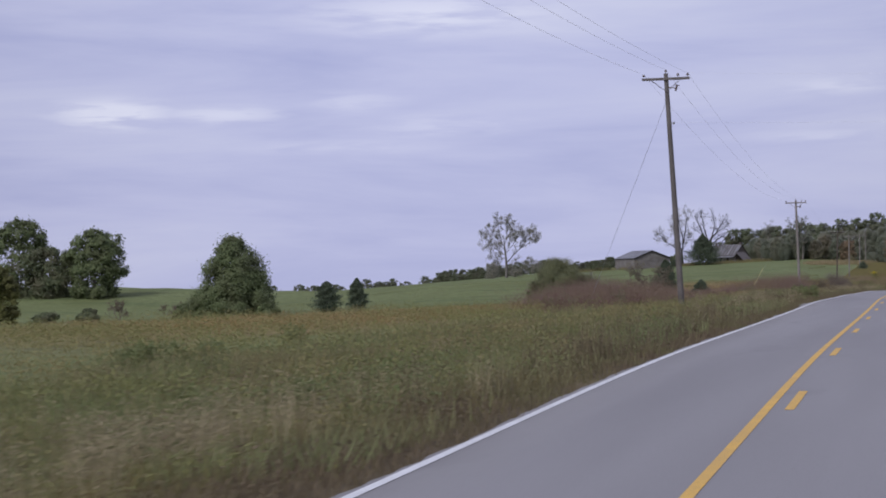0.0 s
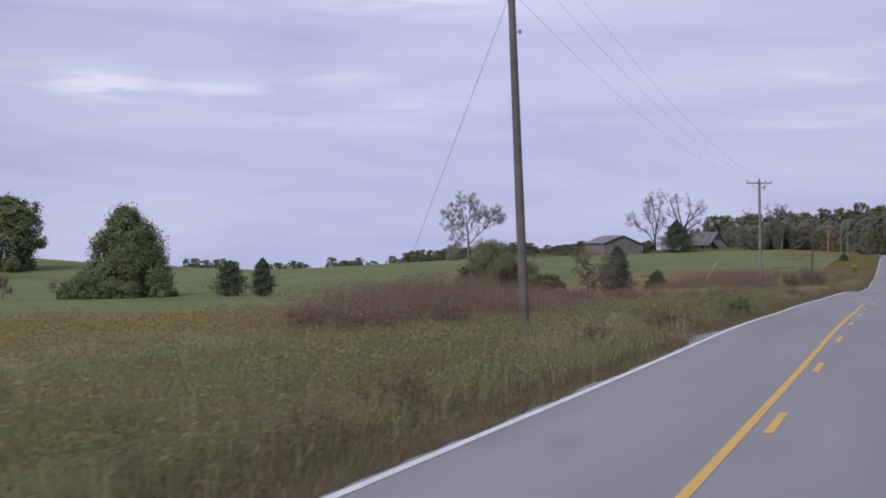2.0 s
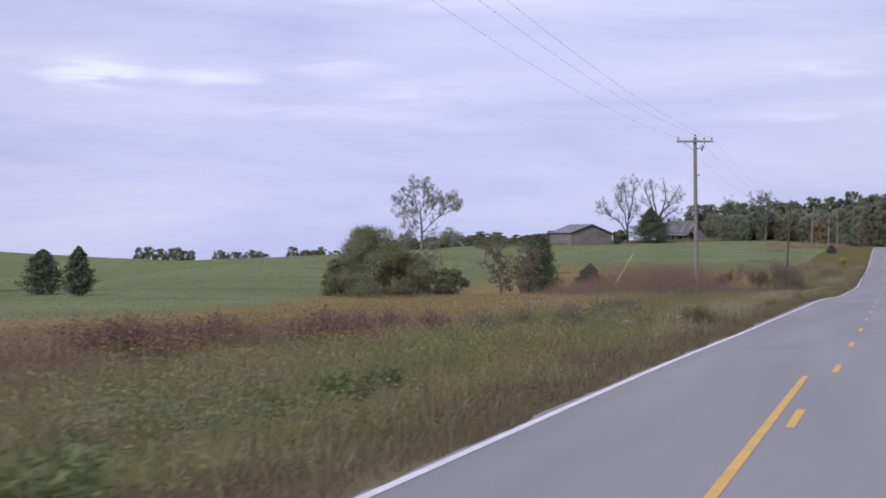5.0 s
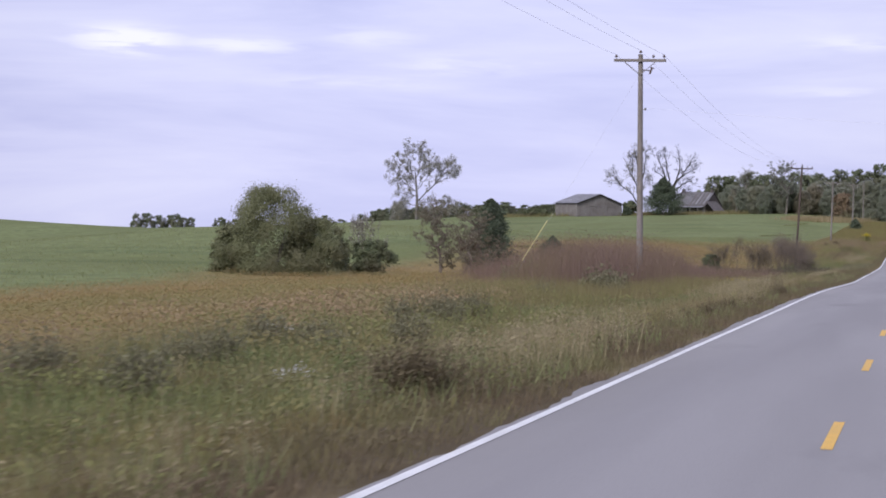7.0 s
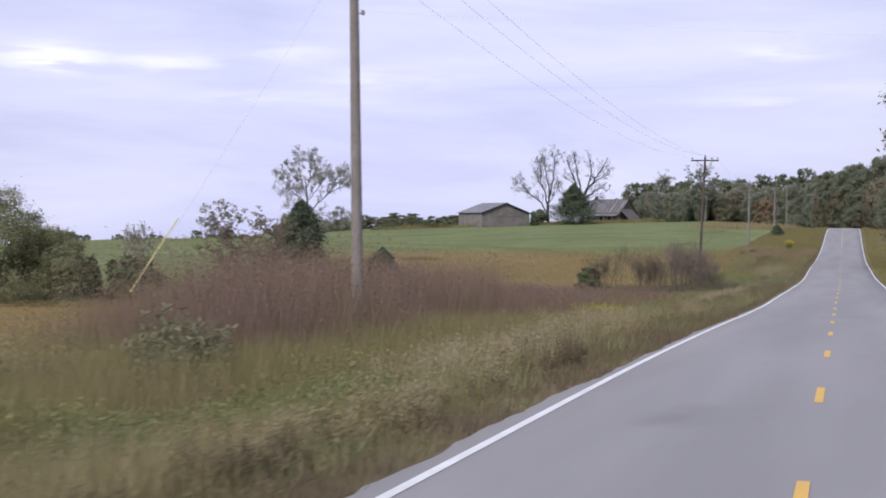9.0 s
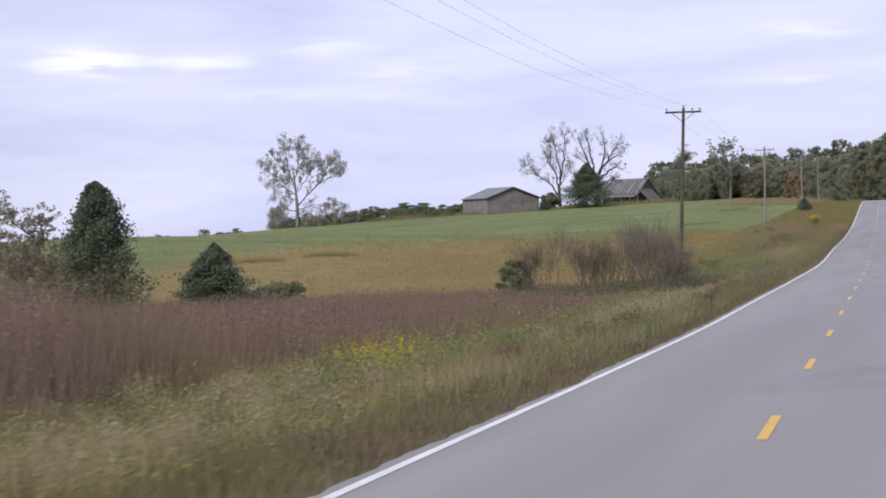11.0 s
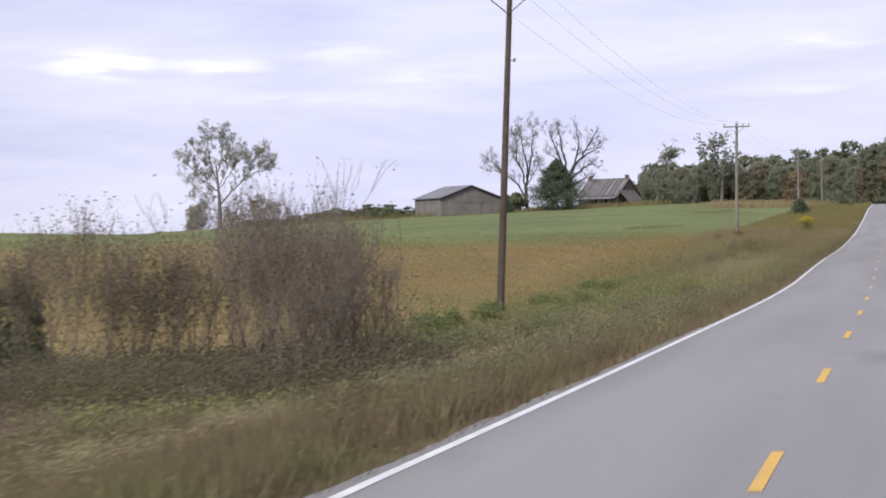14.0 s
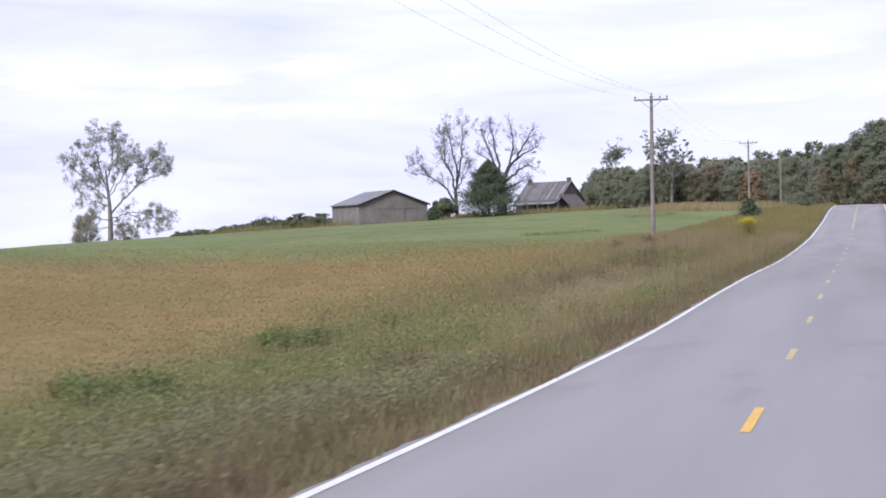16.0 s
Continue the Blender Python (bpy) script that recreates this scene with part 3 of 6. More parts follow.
# ---------------------------------------------------------------- utility poles and wires
def utility_pole(top, foot, dark=False, arm_tilt=0.0, extras=True, arm=True):
    """A wooden pole from its foot to its top, with crossarm, braces and insulators."""
    top, foot = Vector(top), Vector(foot)
    mat = M_POLE_DARK if dark else M_POLE if foot.y < 150 else M_POLE_PALE
    label = "weathered wooden utility pole without a crossarm near the crest" if not arm else "dark creosoted wooden utility pole with a crossarm in roadside weeds" if dark else "weathered grey wooden utility pole with a crossarm in roadside weeds"
    ob = thing("utility_pole", foot.x, foot.y, foot.z, label, "utility pole", "utility poles along the road")
    lean = top - foot
    n = lean.length
    axis = lean.normalized()
    V, F = tube_path([axis * (n * a - (0.6 if a == 0 else 0)) for a in (0, 0.25, 0.5, 0.75, 1.0)], [r * (0.86 if dark else 1.0) for r in (0.165, 0.15, 0.137, 0.123, 0.11)], 12)
    part("pole", np_mesh("pole", V, F, True), mat, ob)
    part("pole_top", box_bm(0.19, 0.19, 0.03, axis * n, bevel=0.01), mat, ob)
    a = axis * (n - 0.28)
    rot = Matrix.Rotation(radians(arm_tilt), 3, "Y")
    ax, ay = rot @ Vector((1, 0, 0)), Vector((0, -1, 0))
    if arm:
        part("crossarm", box_bm(2.44, 0.11, 0.13, a + ay * 0.16, rot, 0.01), mat, ob)
    for s in (-1, 1) if arm else ():
        V, F = tubes([(a + ax * s * 0.75 + ay * 0.22 - Vector((0, 0, 0.05)), axis * (n - 0.95) + ay * 0.15, 0.018, 0.018)], 4)
        part("brace", np_mesh("brace", V, F), mat, ob)
    tops = []
    w = 1.0 if arm else 0.12
    spots = [a + ax * w * -1.12 + ay * 0.16 + Vector((0, 0, 0.06)), a + ax * w * 0.62 + ay * 0.16 + Vector((0, 0, 0.06)), a + ax * w * 1.12 + ay * 0.16 + Vector((0, 0, 0.06)), axis * n]
    for p in spots:
        V, F = tubes([(p, p + Vector((0, 0, 0.10)), 0.012, 0.012), (p + Vector((0, 0, 0.08)), p + Vector((0, 0, 0.13)), 0.055, 0.075), (p + Vector((0, 0, 0.13)), p + Vector((0, 0, 0.17)), 0.06, 0.05), (p + Vector((0, 0, 0.17)), p + Vector((0, 0, 0.21)), 0.05, 0.03)], 10)
        part("insulator", np_mesh("insulator", V, F, True), M_PORCELAIN, ob, "brown porcelain pin insulator")
        tops.append(foot + p + Vector((0, 0, 0.2)))
    low = axis * (n - 2.55)
    V, F = tubes([(low, low + Vector((0.28, -0.05, 0)), 0.02, 0.02), (low + Vector((0.24, -0.05, -0.05)), low + Vector((0.24, -0.05, 0.07)), 0.05, 0.05)], 8)
    part("neutral_bracket", np_mesh("neutral_bracket", V, F, True), M_STEEL, ob, "steel bracket with a spool insulator")
    tops.append(foot + low + Vector((0.26, -0.05, 0.05)))
    if extras:
        c = axis * (n - 0.75) + Vector((0.45, -0.1, 0))
        V, F = tubes([(axis * (n - 0.7), c, 0.025, 0.025), (c + Vector((0, 0, -0.16)), c + Vector((0.1, 0, 0.16)), 0.05, 0.05), (c + Vector((0.0, 0, 0.16)), c + Vector((0.22, 0, 0.1)), 0.02, 0.02)], 8)
        part("fuse_cutout", np_mesh("fuse_cutout", V, F, True), M_PORCELAIN, ob, "dark porcelain fuse cutout")
    return ob, tops


def sagging_wire(a, b, sag, radius=0.0065, name="power_line", label="thin grey overhead power line between utility poles"):
    t = np.linspace(0, 1, 33)
    pts = np.array(a)[None] * (1 - t[:, None]) + np.array(b)[None] * t[:, None]
    pts[:, 2] -= sag * 4 * t * (1 - t)
    V, F = tube_path(pts, [radius] * 33, 4)
    me = np_mesh(name, V, F, True)
    return tagged(part(name, me, M_WIRE), label, "power line", "overhead power lines")


POLES = [
    ((-10.3, -28, 11.26), (-10.3, -28, -0.94), False),
    ((-10.75, 104.2, 12.27), (-10.18, 104.4, -0.08), False),
    ((-11.95, 234.3, 10.42), (-11.7, 234.4, -1.03), False),
    ((-12.02, 360.45, 9.4), (-12.43, 359.8, -2.75), True),
    ((-13.8, 475.6, 10.6), (-13.9, 475.6, 0.3), False),
    ((-14.8, 601.6, 13.2), (-14.8, 601.6, 2.8), False),
    ((-15.9, 718.0, 16.8), (-15.9, 718.0, 5.0), False),
]
_tops = []
for i, (tp, ft, dk) in enumerate(POLES):
    _tops.append(utility_pole(tp, ft, dk, extras=i in (1, 2), arm=i != 6)[1])
for a, b in zip(_tops[:-1], _tops[1:]):
    for k in (0, 2, 3):
        sagging_wire(a[k], b[k], 1.4)
# service lines that cross the road
sagging_wire(_tops[1][4], (40, 122, 12.0), 0.8, 0.003)
sagging_wire(_tops[1][2], (40, 118, 14.0), 0.8, 0.003)
sagging_wire(_tops[2][4], (40, 243, 7.6), 0.6, 0.003)


def guy(top, foot, guard):
    ob = thing("guy_wire", *foot, "thin steel guy wire anchored in the weeds" if not guard else "steel guy wire with a pale yellow plastic guard", "guy wire", "guy wires of the poles")
    d = Vector(top) - Vector(foot)
    V, F = tubes([(Vector((0, 0, -0.2)), d, 0.003 if guard else 0.008, 0.003 if guard else 0.008)], 5)
    part("strand", np_mesh("strand", V, F), M_STEEL, ob)
    if guard:
        u = d.normalized()
        V, F = tubes([(u * (0.7 - foot[2]) / u.z, u * (2.55 - foot[2]) / u.z, 0.02, 0.018)], 8)
        part("guard", np_mesh("guard", V, F, True), M_GUARD, ob, "pale yellow plastic guard")
    return ob


guy((-10.75, 104.2, 10.87), (-15.8, 107.8, ground_at(-15.8, 107.8)), False)
guy((-11.9, 234.3, 9.6), (-17.5, 230.6, ground_at(-17.5, 230.6)), True)


# ---------------------------------------------------------------- trees
def tree_thing(name, x, y, label, category, skeleton, bark, crown, leaf, group="", rz=0.0, scale=1.0, sides=6, z=None):
    ob = thing(name, x, y, ground_at(x, y) - 0.1 if z is None else z, label, category, group, rz=rz, scale=scale)
    V, F = tubes(skeleton, sides)
    part("trunk", np_mesh("trunk", V, F, True), bark, ob)
    if crown is not None:
        part("crown", np_mesh("crown", *crown), leaf, ob)
    return ob


def outline(shape, h):
    """Half-width of a crown, 0 to 1, at heights h from 0 to 1."""
    if shape == "pear":
        return np.where(h < 0.2, 0.82 + 0.9 * h, np.clip(1 - (np.maximum(h - 0.2, 0) / 0.82) ** 1.9, 0, 1))
    if shape == "spire":
        return np.interp(h, [0, 0.1, 0.3, 0.5, 0.7, 0.85, 0.95, 1], [0.9, 1, 0.86, 0.73, 0.56, 0.38, 0.24, 0.08])
    if shape == "dome":
        return np.sqrt(np.clip(1 - (np.maximum(h - 0.15, 0) / 0.87) ** 2, 0, 1))
    return np.sqrt(np.clip(1 - ((h - 0.42) / 0.6) ** 2, 0, 1))


def round_crown(seed, height, width, low, n_clump, n_leaf, size, shape="round", squash=0.85, loose=0.3):
    """A full crown of rounded boughs, each a heap of small leaf clumps, with shaded gaps between them."""
    rng = np.random.default_rng(seed)
    ph = rng.uniform(0, 6.3, 4)
    n = max(16, n_clump)
    h, a = rng.random(n) ** 0.85, rng.uniform(0, 2 * np.pi, n)
    uneven = 0.92 + 0.07 * np.sin(2 * a + ph[0] + 3 * h) + 0.06 * np.sin(3 * a + ph[1] - 5 * h) + rng.normal(size=n) * 0.05
    rad = outline(shape, h) * np.clip(uneven, 0.7, 1.08)
    R = width * rng.uniform(0.075, 0.15, n) * (0.6 + 0.4 * rad)
    d = np.maximum(width / 2 * rad - R * 0.8, 0) * rng.random(n) ** 0.22
    z = np.minimum(low + (height - low) * h, height * rng.uniform(0.95, 1.0, n) - R * squash)
    boughs = np.stack([np.cos(a) * d, np.sin(a) * d, np.maximum(z, low + R * 0.3)], 1)
    per = 14
    k = np.repeat(np.arange(n), per)
    v = rng.normal(size=(n * per, 3)) + np.stack([np.cos(a), np.sin(a), 0.7 + 0 * a], 1)[k] * 0.55
    v /= np.linalg.norm(v, axis=1, keepdims=True)
    cs = boughs[k] + v * (R[k] * rng.uniform(0.55, 1.0, n * per))[:, None] * (1, 1, squash)
    r = R[k] * rng.uniform(0.24, 0.42, n * per)
    pts, which = clumped(rng, cs, np.stack([r, r, r * 0.8], 1), int(n_leaf * 0.85), True)
    heart = np.array((0, 0, low + (height - low) * 0.3))
    out = (pts - boughs[k[which]]) / R[k[which]][:, None] + 0.8 * (cs[which] - heart) / (width / 2)
    m = n_leaf - len(pts)
    h, a = rng.random(m), rng.uniform(0, 2 * np.pi, m)
    d = width / 2 * outline(shape, h) * 0.75 * rng.random(m) ** 0.5
    pts = np.concatenate([pts, np.stack([np.cos(a) * d, np.sin(a) * d, low + (height - low) * 0.88 * h], 1)])
    out = np.concatenate([out, pts[len(out):] - heart])
    pts = pts + (rng.random((len(pts), 1)) < loose) * rng.normal(size=pts.shape) * 0.024 * width
    return leaf_quads(rng, pts, size, out=out)


M_DEAD = worn("dark_dead_bark", (0.05, 0.045, 0.042), (0.075, 0.066, 0.06), 1.0, 12.0, 0.95, 0.5, 0.02, stretch=(3, 3, 0.5), grain=(0.05, 0.045, 0.04))
L_OAK = foliage("oak_leaves", (0.11, 0.145, 0.065), (0.22, 0.255, 0.12), (0.16, 0.18, 0.09))
L_DARK = foliage("hedge_leaves", (0.10, 0.125, 0.07), (0.19, 0.21, 0.11), (0.155, 0.15, 0.09))
L_CEDAR = foliage("cedar_foliage", (0.08, 0.105, 0.07), (0.155, 0.18, 0.115), None)
L_BUSH = foliage("willow_leaves", (0.175, 0.19, 0.10), (0.275, 0.28, 0.155), (0.23, 0.225, 0.13), 0.25, 0.5)
L_YELLOW = foliage("yellowing_leaves", (0.14, 0.15, 0.05), (0.22, 0.215, 0.075), (0.13, 0.13, 0.055))
L_SYC = foliage("sycamore_leaves", (0.20, 0.20, 0.155), (0.54, 0.525, 0.44), (0.36, 0.34, 0.265), 0.25, 0.55)
L_THIN = foliage("thin_brown_leaves", (0.18, 0.165, 0.11), (0.30, 0.27, 0.195), (0.21, 0.19, 0.12), 0.25, 0.5)
L_THICKET = foliage("thicket_leaves", (0.14, 0.115, 0.065), (0.22, 0.185, 0.10), None)
L_BROWN = foliage("withered_leaves", (0.13, 0.098, 0.072), (0.21, 0.16, 0.115), (0.155, 0.13, 0.085))


# leaf tints raised and greyed: the haze of distance is put into the colour
def hazed_woodland_material():
    m = foliage("hazed_woodland_leaves", (0.31, 0.33, 0.255), (0.375, 0.39, 0.295), (0.355, 0.34, 0.255), 0.06, 0.68)
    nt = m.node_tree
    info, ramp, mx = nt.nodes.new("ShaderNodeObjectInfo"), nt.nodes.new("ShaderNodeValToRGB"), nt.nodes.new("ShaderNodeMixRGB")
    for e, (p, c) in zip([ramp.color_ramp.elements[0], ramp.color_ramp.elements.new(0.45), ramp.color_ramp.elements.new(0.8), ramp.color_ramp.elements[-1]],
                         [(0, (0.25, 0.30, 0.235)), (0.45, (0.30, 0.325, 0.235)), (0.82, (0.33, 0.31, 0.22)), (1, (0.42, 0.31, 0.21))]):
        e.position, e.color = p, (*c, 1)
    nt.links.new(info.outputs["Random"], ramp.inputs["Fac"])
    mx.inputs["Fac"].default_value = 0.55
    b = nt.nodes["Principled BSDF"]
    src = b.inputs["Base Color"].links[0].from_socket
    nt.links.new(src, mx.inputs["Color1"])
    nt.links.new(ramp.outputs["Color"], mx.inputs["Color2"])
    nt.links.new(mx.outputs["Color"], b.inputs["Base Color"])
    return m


L_FAR_HAZED = hazed_woodland_material()
L_HEDGE = foliage("skyline_leaves", (0.12, 0.145, 0.085), (0.21, 0.23, 0.135), (0.18, 0.165, 0.11), 0.08)
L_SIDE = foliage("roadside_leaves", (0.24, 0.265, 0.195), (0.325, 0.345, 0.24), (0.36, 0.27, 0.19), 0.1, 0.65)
L_RUST = foliage("rusty_leaves", (0.255, 0.195, 0.13), (0.34, 0.255, 0.165), (0.26, 0.24, 0.15), 0.2, 0.5)


def stem(seed, height, radius, depth=1):
    rng = np.random.default_rng(seed)
    return grow(rng, (0, 0, -0.3), (0, 0, 1), height, radius, depth, 0.5, 0.3, tip=0.03)


def leafy(name, x, y, h, w, label, category="tree", leaf=L_OAK, shape="round", low=0.2, clumps=60, leaves=16000, size=0.2, seed=1, z=None, group="", squash=0.8, loose=0.3):
    return tree_thing(name, x, y, label, category, stem(seed, h * 0.4, 0.03 * h), M_BARK, round_crown(seed + 50, h, w, low, clumps, leaves, size, shape, squash, loose), leaf, group, z=z)


def conifer(name, x, y, h, w, label, seed, leaves=12000, size=0.13, z=None, group="", low=0.1, point=0.66):
    """A red cedar: a cone of upswept sprays with a ragged outline."""
    rng = np.random.default_rng(seed)
    k = rng.random(leaves) ** 0.75
    a = rng.uniform(0, 2 * np.pi, leaves)
    lobes = 0.84 + 0.2 * np.sin(a * 3 + k * 9 + seed) + 0.2 * np.sin(a * 4 - k * 21 + seed) + 0.08 * np.sin(k * 34 + a) + rng.normal(size=leaves) * 0.2
    rad = w / 2 * np.minimum(1.0, (1 - k) ** point * 1.1) * (0.8 + 0.2 * smoothstep(0, 0.15, k)) * lobes * (1 - 0.55 * rng.random(leaves) ** 2)
    pts = np.stack([np.cos(a) * rad, np.sin(a) * rad, low + (h - low) * k + rad * 0.25], 1)
    V, F = leaf_quads(rng, pts, size)
    ob = thing(name, x, y, ground_at(x, y) - 0.05 if z is None else z, label, "tree", group)
    T, G = tubes([(np.array((0, 0, -0.3)), np.array((0, 0, h * 0.9)), 0.025 * h, 0.01)], 6)
    part("trunk", np_mesh("trunk", T, G, True), M_BARK, ob)
    part("crown", np_mesh("crown", V, F), L_CEDAR, ob)
    return ob


def bare_tree(name, x, y, h, w, label, seed, forks, bark, leaf=None, leaves=0, size=0.2, z=None, lean=0.0, depth=4, limb=0.013, leafy_tips=0.6):
    """A tree whose limbs show: a short trunk, forks, and twigs to the tips; a few leaves if any."""
    rng = np.random.default_rng(seed)
    segs = []
    top = np.array((lean, 0, h * 0.2))
    segs.append((np.array((0, 0, -0.4)), top * 0.5, 0.024 * h, 0.02 * h))
    segs.append((top * 0.5, top, 0.02 * h, 0.018 * h))
    for i in range(forks):
        a = 2 * np.pi * (i + rng.random() * 0.5) / forks
        o = np.array((np.cos(a) * w / h * rng.uniform(0.4, 0.9), np.sin(a) * w / h * 0.5, rng.uniform(0.8, 1.2)))
        grow(rng, top * rng.uniform(0.8, 1.0), o, h * 0.34, limb * h, depth, 0.55, 0.12, segs, (2, 4), max(0.012, 0.0022 * h))
    P = np.array([s[1] for s in segs])
    k = h / P[:, 2].max()
    wid = w / (P[:, 0].max() - P[:, 0].min())
    mid = (P[:, 0].max() + P[:, 0].min()) / 2 / P[:, 2].max()
    fit = lambda p: np.array(((p[0] - mid * max(p[2], 0)) * wid, p[1] * wid, p[2] * k))
    segs = [(fit(a), fit(b), r0, r1) for a, b, r0, r1 in segs]
    crown = None
    if leaf:
        tips = np.array([s[1] for s in segs if s[3] < 0.07])
        n_t = max(1, int(len(tips) * leafy_tips))
        tips = tips[rng.choice(len(tips), n_t, replace=False)]
        pts = tips[rng.integers(0, n_t, leaves)] + rng.normal(size=(leaves, 3)) * 0.028 * h
        crown = leaf_quads(rng, pts, size)
    return tree_thing(name, x, y, label, "tree", segs, bark, crown, leaf, z=z, sides=5)


def open_tree(name, x, y, h, w, label, seed, bark, leaf, limbs=14, low=0.18, clump=0.055, leaves=9000, size=0.22, z=None):
    """A tree one can see through: a leader, limbs that leave it at many heights, and loose knots of leaves along them."""
    rng = np.random.default_rng(seed)
    lead = [np.array((0, 0, -0.4))]
    for k in range(1, 7):
        lead.append(np.array((rng.normal() * 0.012 * h * k, rng.normal() * 0.012 * h * k, h * 0.86 * k / 6)))
    r = np.interp(np.arange(7), [0, 2, 6], [0.028 * h, 0.019 * h, 0.003 * h])
    segs = [(lead[k], lead[k + 1], r[k], r[k + 1]) for k in range(6)]
    cs, rs = [lead[-1]], [clump * h]
    for i in range(limbs):
        u = low + (0.93 - low) * (i + rng.random()) / limbs
        k = min(5, int(u * 6 / 0.93))
        p = lead[k] + (lead[k + 1] - lead[k]) * rng.random()
        a = 2.4 * i + rng.normal() * 0.5
        reach = w / 2 * np.sqrt(max(0.05, 1 - ((u - 0.5) / 0.62) ** 2)) * rng.uniform(0.55, 1.05)
        rise = reach * rng.uniform(0.35, 0.95)
        q = p + np.array((np.cos(a) * reach, np.sin(a) * reach, min(rise, h - p[2] - 0.03 * h)))
        bend = (p + q) / 2 + rng.normal(size=3) * 0.05 * reach - np.array((0, 0, 0.1 * reach))
        r0 = np.interp(u, [0, 1], [0.013 * h, 0.004 * h])
        segs += [(p, bend, r0, r0 * 0.65), (bend, q, r0 * 0.65, 0.0025 * h)]
        for j in range(4):
            s = bend + (q - bend) * rng.uniform(-0.3, 1.0)
            tipp = s + rng.normal(size=3) * 0.06 * h + np.array((0, 0, 0.035 * h))
            segs.append((s, tipp, 0.004 * h, 0.0018 * h))
            for _ in range(2):
                segs.append((tipp, tipp + rng.normal(size=3) * 0.03 * h, 0.002 * h, 0.001 * h))
            if rng.random() < 0.75:
                cs.append(tipp)
                rs.append(clump * h * rng.uniform(0.4, 1.0))
        cs.append(q)
        rs.append(clump * h * rng.uniform(0.5, 1.1))
    cs, rs = np.array(cs), np.array(rs)
    kk = np.repeat(np.arange(len(cs)), 5)
    sub_c = cs[kk] + rng.normal(size=(len(kk), 3)) * rs[kk][:, None] * 0.85
    sub_r = rs[kk] * rng.uniform(0.3, 0.65, len(kk))
    pts = clumped(rng, sub_c, np.stack([sub_r, sub_r, sub_r * 0.7], 1), leaves)
    return tree_thing(name, x, y, label, "tree", segs, bark, leaf_quads(rng, pts, size), leaf, z=z, sides=6)


def limbed_tree(name, x, y, label, seed, bark, trunk, limbs, leaf=None, leaves=0, size=0.12, z=None, twig=0.16, clump=0.5, depth=2, spread=0.5, thick=1.0, tall=1.0):
    """A tree drawn limb by limb: the trunk as points (x, z, radius), each limb as its radius and points (x, z), with twigs that fork from it."""
    rng = np.random.default_rng(seed)
    segs, tips = [], []
    limbs = [(r0, [(a, b * tall) for a, b in way]) for r0, way in limbs]
    pts = [np.array((a, 0.0, b)) for a, b, _ in trunk]
    segs += [(pts[i], pts[i + 1], trunk[i][2], trunk[i + 1][2]) for i in range(len(pts) - 1)]
    high = max(b for _, way in limbs for _, b in way)
    for r0, way in limbs:
        lean, turn = rng.normal() * 0.3, rng.uniform(-0.5, 0.5)
        ctrl = np.array([(a, (a - way[0][0]) * lean + (b - way[0][1]) * turn * 0.5, b) for a, b in way])
        t = np.linspace(0, len(way) - 1, 4 * len(way))
        line = np.stack([_smooth(np.interp(t, np.arange(len(way)), ctrl[:, i]), 5) for i in range(3)], 1)
        line[0], line[-1] = ctrl[0], ctrl[-1]
        line[1:-1] += rng.normal(size=(len(t) - 2, 3)) * 0.12
        n = len(line)
        r = thick * r0 * np.interp(np.arange(n) / (n - 1), [0, 0.5, 1], [1, 0.6, 0.16])
        segs += [(line[i], line[i + 1], r[i], r[i + 1]) for i in range(n - 1)]
        for i in range(n // 4, n):
            for _ in range(2 if i > n // 2 else 1):
                d = line[i] - line[i - 1]
                d = d / np.linalg.norm(d) + rng.normal(size=3) * 0.75 + np.array((0, 0, 0.25))
                sub = grow(rng, line[i], d, high * twig * rng.uniform(0.5, 1.1), max(0.02, r[i] * 0.45), depth, spread, 0.2, None, (2, 4), 0.012 * thick)
                segs += sub
                tips += [q for _, q, _, rr in sub if rr < 0.05]
    crown = None
    if leaf:
        tips = np.array(tips)
        keep = tips[rng.random(len(tips)) < 0.55]
        pts = keep[rng.integers(0, len(keep), leaves)] + rng.normal(size=(leaves, 3)) * clump
        pts[:, 2] = np.maximum(pts[:, 2], 0.1)
        crown = leaf_quads(rng, pts, size)
    return tree_thing(name, x, y, label, "tree", segs, bark, crown, leaf, z=z, sides=5)


# ---- trees in the field
leafy("field_tree", -105.6, 302.0, 14.0, 17.0, "broad dense green tree standing alone in the field", shape="spire", clumps=210, leaves=64000, size=0.17, seed=2, z=-4.3, low=-0.3)
for i, (bx, by, bw) in enumerate(((-113, 300, 5.5), (-109, 298, 6), (-103.5, 298, 6), (-99, 299, 5))):
    leafy("field_bush", bx, by, 3.4 - 0.3 * (i % 2), bw, "dark green brush at the foot of a field tree", "bush", L_OAK, shape="dome", clumps=30, leaves=8000, size=0.15, seed=260 + i, z=-4.3, low=-0.3)
leafy("field_tree", -191.5, 443, 19.5, 17.5, "tall rounded green tree at the field's far edge", clumps=80, leaves=22000, size=0.3, seed=5, z=-3.6, low=2.5)
leafy("field_tree", -216, 452, 24, 18, "tall dark green tree behind the hedge", clumps=80, leaves=19000, size=0.32, seed=7, z=-4.5, low=2)
leafy("field_tree", -206, 446, 16, 19, "dark green tree among the hedge trees", clumps=70, leaves=18000, size=0.3, seed=9, z=-4, leaf=L_DARK)
leafy("field_tree", -226, 440, 15, 14, "dark green tree among the hedge trees", clumps=60, leaves=15000, size=0.3, seed=10, z=-4.5, leaf=L_DARK)
leafy("field_tree", -161, 330, 12, 9, "yellowing green tree at the field's edge", clumps=60, leaves=26000, size=0.2, seed=11, z=-6, leaf=L_YELLOW)
